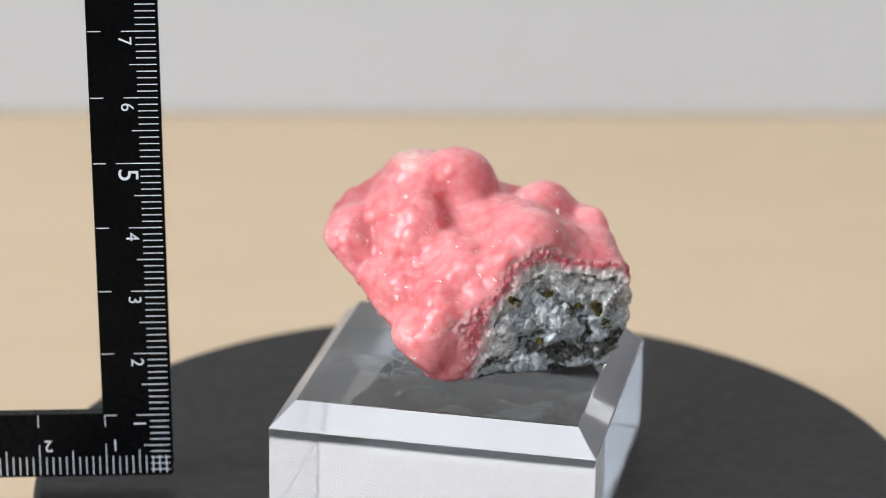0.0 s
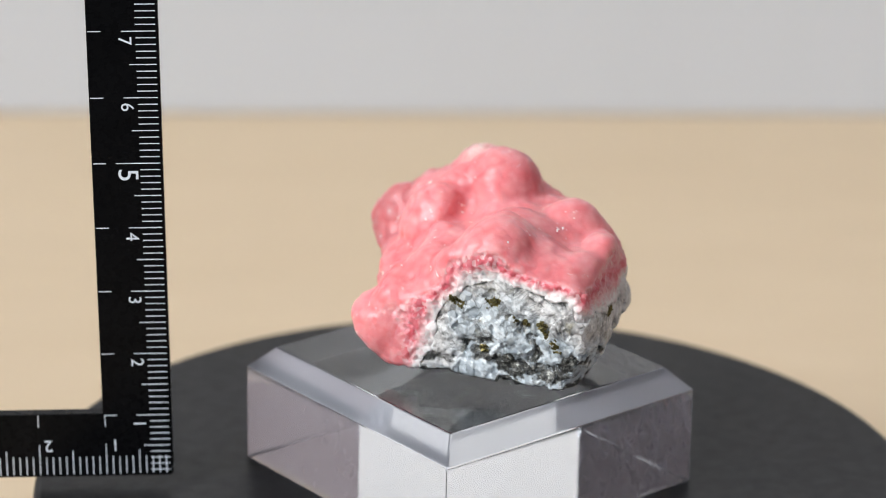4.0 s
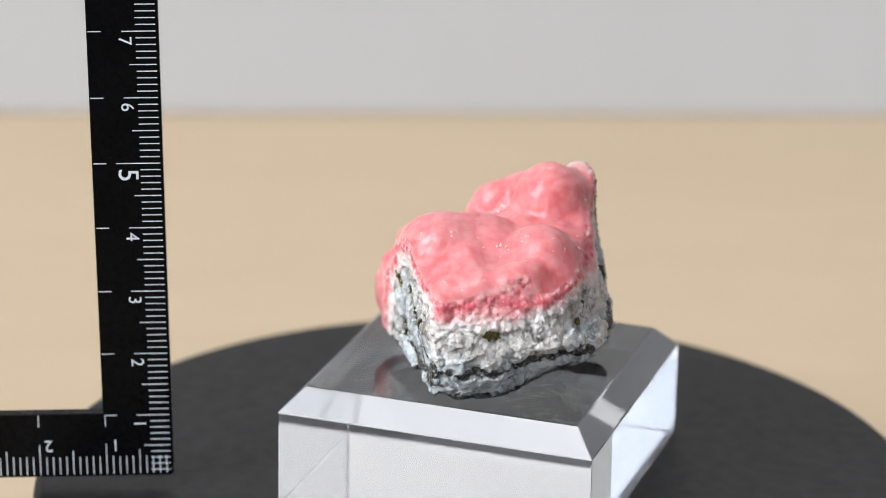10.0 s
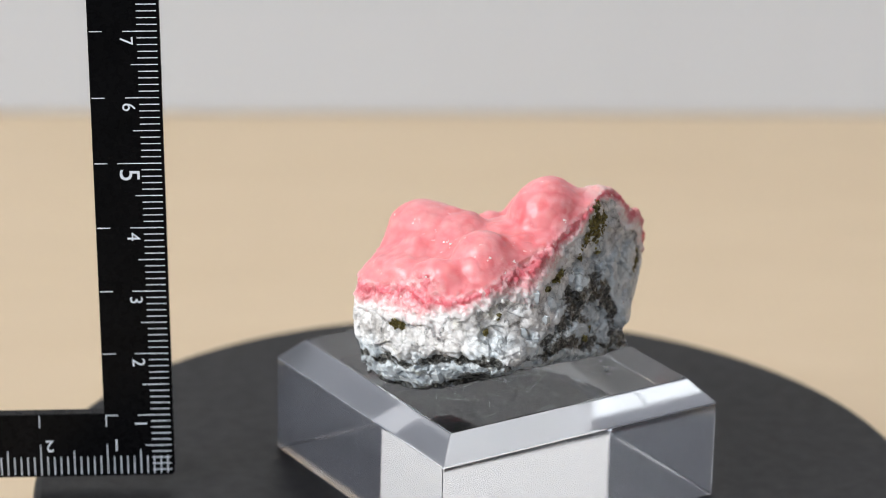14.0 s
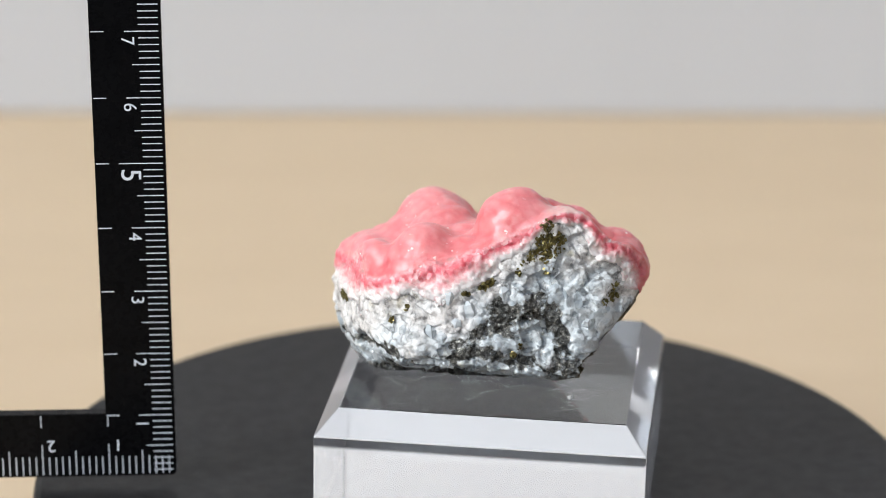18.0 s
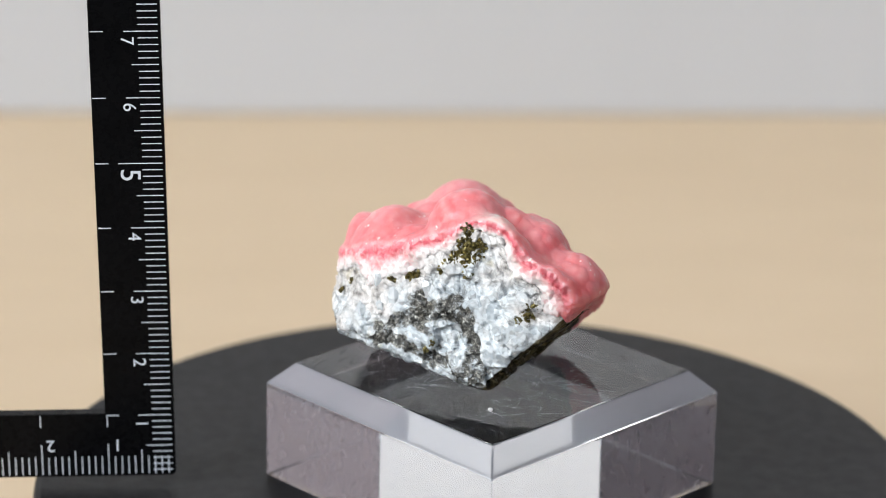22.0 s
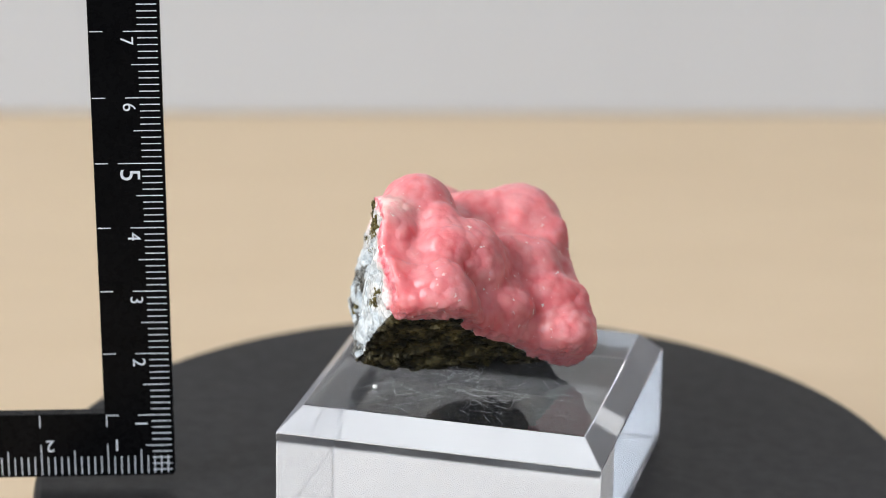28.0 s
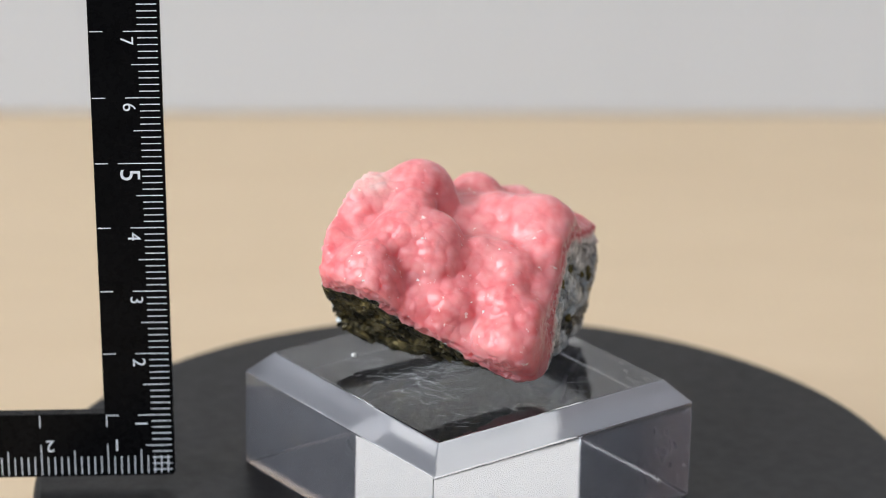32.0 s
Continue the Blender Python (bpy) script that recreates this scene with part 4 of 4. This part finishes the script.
def step(x, a, b):
    t = np.clip((x - a) / (b - a), 0, 1)
    return t * t * (3 - 2 * t)


def shell_mesh(name, verts, quads, mat, values, smooth=True):
    me = bpy.data.meshes.new(name)
    me.from_pydata((verts * CM).tolist(), [], quads.tolist())
    me.materials.append(mat)
    me.polygons.foreach_set("use_smooth", np.full(len(me.polygons), smooth))
    for key, val in values.items():
        me.attributes.new(key, "FLOAT", "POINT").data.foreach_set("value", val.astype(np.float32))
    return me


BOUNDS = ((-2.8, -2.4, 1.7), (2.6, 2.4, 5.4))


def mineral():
    rock = tagged(new("mineral_specimen"), "pink knobbly mineral crust on grey quartz, resting on clear acrylic", "mineral")
    # crust
    v, q = net(crust_solid, *BOUNDS, 0.019)
    n = normals_of(v, q)
    f, c = face_field(v), crust_field(v)
    cut = step(f - c, -0.02, 0.04)
    tip = np.exp(-(((v - (-0.55, -1.95, 2.55)) / (0.40, 0.45, 0.50)) ** 2).sum(1))
    cut *= 1 - 0.85 * step(tip, 0.05, 0.4)
    band = np.clip(-c / crust_thickness(v), 0, 1.2)
    west = 0.6 + 0.65 * step(-v[:, 0], 0.2, 1.2)
    sway = v + 0.10 * np.stack([lattice_noise(v, 0.5, 61 + k) for k in range(3)], 1)
    k1, k2 = cells(sway, 0.40, 1)[0], cells(sway, 0.19, 2)[0]
    push = np.maximum(west * (0.40 * 0.07 * (0.36 - k1 ** 2) + 0.19 * 0.17 * (0.36 - k2 ** 2)), -0.014) * (1 - cut)
    d4, w4, r4 = cells(v, 0.10, 3)
    d5, w5, r5 = cells(v, 0.055, 9)
    push += cut * (0.02 * (r4[:, 1] - 0.5) + 0.22 * (w4 * (r4 - 0.5)).sum(1) + 0.30 * (w5 * (r5 - 0.5)).sum(1) + 0.07 * lattice_noise(v, 0.14, 71) + 0.04 * lattice_noise(v, 0.06, 72))
    knob = np.clip(1.25 - 0.7 * k1 - 1.4 * k2, 0, 1)
    hang = step(np.maximum(v @ FACES[8, :3] - FACES[8, 3], v @ FACES[9, :3] - FACES[9, 3]), -0.30, -0.10)
    rim = 0.4 * np.exp(-((f - c) / 0.04) ** 2) * step(f, -0.08, -0.01) * (1 - hang)
    pale = np.exp(-(((v - (-1.12, 1.36, 4.80)) / (0.26, 0.30, 0.22)) ** 2).sum(1))
    crust = new("crust", shell_mesh("crust", v + n * push[:, None], q, CRUST, {"knob": knob, "cut": cut * (1 - hang), "band": band, "rim": rim, "pale": pale}))
    crust.parent = rock
    crust["label"] = "rose pink botryoidal crust with white flecks"
    # matrix
    v, q = net(matrix_solid, *BOUNDS, 0.018)
    n = normals_of(v, q)
    depth = -contact_field(v)
    bent = v + 0.12 * np.stack([lattice_noise(v, 0.3, 7 + k) for k in range(3)], 1)
    d0, w0, r0 = cells(bent, 0.42, 10)
    d1, w1, r1 = cells(bent, 0.22, 11)
    d2, w2, r2 = cells(v, 0.09, 12)
    push = 0.10 * (r0[:, 0] - 0.5) + 0.35 * (w0 * (r0 - 0.5)).sum(1)
    push += 0.05 * (r1[:, 0] - 0.5) + 0.36 * (w1 * (r1 - 0.5)).sum(1) + 0.16 * (w2 * (r2 - 0.5)).sum(1)
    push += 0.08 * lattice_noise(v, 0.8, 21)
    push *= 0.35 + 0.65 * step(depth, 0.0, 0.18)
    push = np.where(push > 0, 0.035 * np.tanh(push / 0.035), push) - 0.008
    grey = step(n @ np.array((0.50, -0.86, -0.05)), 0.45, 0.85)
    # dark olive tone on faces turned down and west
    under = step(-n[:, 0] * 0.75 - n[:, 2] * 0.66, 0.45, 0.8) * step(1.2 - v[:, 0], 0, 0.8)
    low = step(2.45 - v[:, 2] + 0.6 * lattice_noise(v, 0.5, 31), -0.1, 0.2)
    warp = v + 0.12 * np.stack([lattice_noise(v, 0.22, 41 + k) for k in range(3)], 1) + 0.10 * np.stack([lattice_noise(v, 0.08, 51 + k) for k in range(3)], 1)
    patch = np.zeros(len(v))
    for row in SEAMS:
        one, two, wide = row[:3], row[3:6], row[6]
        along = two - one
        u = np.clip((warp - one) @ along / max(along @ along, 1e-6), 0, 1)
        gap = np.sqrt(((warp - one - u[:, None] * along) ** 2).sum(1))
        patch = np.maximum(patch, step(1.05 * wide - gap, -0.06, 0.05))
    # darker on undersides and low down-facing parts, and along the sulphide seams
    matrix_dark = np.clip(np.max([under, 0.75 * low * step(-n[:, 2], 0.35, 0.75), 0.66 * patch], 0) + 0.08, 0, 1)
    moved = v + n * (push - 0.035 * patch)[:, None]
    moved[:, 2] = np.maximum(moved[:, 2], B_TOP / CM + 0.004)
    crystal = 0.5 * r1[:, 2] + 0.5 * r0[:, 2]
    body = new("matrix", shell_mesh("matrix", moved, q, MATRIX, {"depth": depth, "matrix_dark": matrix_dark, "crystal": crystal, "under": under, "grey": grey}))
    body.parent = rock
    body["label"] = "broken grey and white quartz matrix"
    rng = random.Random(4)
    for name, spots, mat, size, label in (("sulphide_patch", GRAINS, PYRITE, 0.030, "brassy metallic grains"), ("white_flake", FLAKES, CHIP, 0.018, "tiny white flakes")):
        for x, y, z, reach in spots:
            p = np.array((x, y, z))
            g = np.array([(solid_field((p + e)[None]) - solid_field((p - e)[None]))[0] for e in np.eye(3) * 0.05])
            g = Vector(g).normalized()
            side = g.orthogonal().normalized()
            other = g.cross(side)
            bm = bmesh.new()
            for k in range(int(16 + 4200 * reach ** 2) if mat is PYRITE else int(4 + 500 * reach ** 2)):
                a, r = rng.uniform(0, 6.283), reach * math.sqrt(rng.random()) * (0.75 + 0.4 * math.sin(3 * rng.random()))
                c = Vector(p) + side * (r * math.cos(a) * 0.8) + other * (r * math.sin(a))
                for _ in range(3):
                    c -= g * float(solid_field(np.array(c)[None])[0])
                c += g * rng.uniform(-0.035, 0.008)
                s = size * rng.uniform(0.5, 1.25)
                m = Matrix.Translation(c * CM) @ Euler([rng.uniform(0, 6.28) for _ in range(3)]).to_matrix().to_4x4() @ Matrix.Diagonal((s * CM, s * CM * rng.uniform(0.5, 1), s * CM * rng.uniform(0.3, 0.8), 1))
                bmesh.ops.create_icosphere(bm, subdivisions=1, radius=1.0, matrix=m) if k % 2 else bmesh.ops.create_cube(bm, size=1.5, matrix=m)
            part(name, bm, mat, rock, label)
    # single quartz crystals: six-sided, blunt ended, half sunk in the matrix
    rng = random.Random(9)
    for x, y, z, r in CRYSTALS:
        p = np.array((x, y, z))
        g = Vector([float((solid_field((p + e)[None]) - solid_field((p - e)[None]))[0]) for e in np.eye(3) * 0.05]).normalized()
        bm = bmesh.new()
        rings = []
        for wide, h in ((0.80, -1.1), (1.0, -0.5), (0.90, 0.5), (0.45, 1.0)):
            rings.append([bm.verts.new((r * wide * math.cos(a) * rng.uniform(0.88, 1.1), r * wide * math.sin(a) * rng.uniform(0.88, 1.1), r * (h + rng.uniform(-0.12, 0.12)))) for a in (k * math.pi / 3 for k in range(6))])
        bm.faces.new(rings[0][::-1])
        bm.faces.new(rings[-1])
        for a, b in zip(rings, rings[1:]):
            for k in range(6):
                bm.faces.new((a[k], a[(k + 1) % 6], b[(k + 1) % 6], b[k]))
        bmesh.ops.triangulate(bm, faces=bm.faces[:])
        axis = (Vector((0, 0, 1)) + g * rng.uniform(0.2, 0.6) + Vector((rng.uniform(-0.5, 0.5), rng.uniform(-0.5, 0.5), 0))).normalized()
        turn = axis.to_track_quat("Z", "Y").to_matrix().to_4x4()
        bm.transform(Matrix.Translation((Vector((x, y, z)) - g * r * 0.72) * CM) @ turn @ Matrix.Diagonal((CM, CM, CM, 1)))
        part("quartz_crystal", bm, QUARTZ, rock, "pale grey translucent quartz crystal")
    return rock, crust, body


# ---- ruler ----
UNIT = 1.034 * CM      # a centimetre of its scale
RULER_AT = pose(-4.756 * CM, -0.718 * CM, 0.20 * CM, 0, 0, 3.7) @ pose(0, 0, 0, 1.09) @ pose(0, 0, 0, 0, -0.93)


def digit_mesh(text, size):
    curve = bpy.data.curves.new("digit", "FONT")
    curve.body, curve.size, curve.align_x, curve.align_y = text, size, "CENTER", "CENTER"
    curve.extrude = 0.00003
    ob = new("digit", curve)
    me = bpy.data.meshes.new_from_object(ob.evaluated_get(bpy.context.evaluated_depsgraph_get()))
    bpy.data.objects.remove(ob)
    me.materials.append(PRINT)
    return me


def ruler():
    r = tagged(new("ruler"), "black plastic corner ruler with white centimetre marks", "ruler")
    w, t, up, along = 1.03 * UNIT, 0.20 * UNIT, 10.2 * UNIT, 8.2 * UNIT
    bm = bmesh.new()
    outline = [(0, 0), (0, up), (-w, up), (-w, w), (-along, w), (-along, 0)]
    face = bm.faces.new([bm.verts.new((x, 0, z)) for x, z in outline])
    solid = bmesh.ops.extrude_face_region(bm, geom=[face])
    bmesh.ops.translate(bm, vec=(0, t, 0), verts=[g for g in solid["geom"] if isinstance(g, bmesh.types.BMVert)])
    bmesh.ops.recalc_face_normals(bm, faces=bm.faces)
    bmesh.ops.bevel(bm, geom=[e for e in bm.edges if abs(e.verts[0].co.y - e.verts[1].co.y) > t / 2 and e.verts[0].co.length < 0.011], offset=0.0007, segments=3, profile=0.5, affect="EDGES")
    bmesh.ops.bevel(bm, geom=[e for e in bm.edges if abs(e.verts[0].co.y - e.verts[1].co.y) < t / 4], offset=0.00012, segments=1, profile=0.5, affect="EDGES")
    part("body", bm, RULER, r)
    line = 0.0075 * UNIT
    marks = {}
    for kind, length in (("short", 0.29), ("half", 0.39), ("long", 0.49), ("five", 0.64), ("inner", 0.19)):
        marks[kind] = mesh_of("tick", box(-length * UNIT, -0.00003, -line, 0, 0.0001, line), PRINT)
    def tick(kind, m):
        o = new("tick", marks[kind])
        o.parent, o.matrix_local = r, m
    for mm in range(1, 101):
        kind = ("five" if mm % 50 == 0 else "long") if mm % 10 == 0 else ("half" if mm % 5 == 0 else "short")
        tick(kind, pose(-0.04 * UNIT, 0, mm * 0.1 * UNIT))
        if mm % 10 == 0:
            tick("inner", pose(-0.82 * UNIT, 0, mm * 0.1 * UNIT))
    for mm in range(1, 81):
        kind = ("five" if mm % 50 == 0 else "long") if mm % 10 == 0 else ("half" if mm % 5 == 0 else "short")
        tick(kind, pose(-mm * 0.1 * UNIT, 0, 0.04 * UNIT, 0, 90))
        if mm % 10 == 0:
            tick("inner", pose(-mm * 0.1 * UNIT, 0, 0.82 * UNIT, 0, 90))
    for n in range(1, 10):
        big = n == 5
        me = digit_mesh(str(n), (0.42 if big else 0.27) * UNIT)
        o = new("digit", me)
        o.parent, o.matrix_local = r, pose((-0.52 if big else -0.49) * UNIT, -0.00005, n * UNIT - (0.18 if big else 0.14) * UNIT, 90, 90, 0)
        if n < 8 and n > 0:
            o = new("digit", me)
            o.parent, o.matrix_local = r, pose(-n * UNIT + 0.14 * UNIT, -0.00005, 0.52 * UNIT, 90, 180, 0)
    return r


# ---- build ----
room()
desk()
TURNTABLE, TURN_DISC = turntable()
BLOCK = acrylic_block()
LOOSE_CHIP = chip()
ROCK, CRUST_OB, MATRIX_OB = mineral()
CORNER_RULER = ruler()


def motions():
    spin = [(t, pose(0, 0, 0, 0, 0, -TURN * t)) for t in range(0, 33)]
    walk(TURN_DISC, spin)
    walk(BLOCK, spin)
    walk(ROCK, spin)
    walk(LOOSE_CHIP, spin)
    drift = [(0, 0), (12, 0.05), (14.5, 0.25), (17, 0.40), (19, 0.45), (22, 0.35), (25, 0.27), (32, 0.27)]
    walk(CORNER_RULER, [(t, pose(0.001 * d, 0, 0) @ RULER_AT) for t, d in drift])


motions()
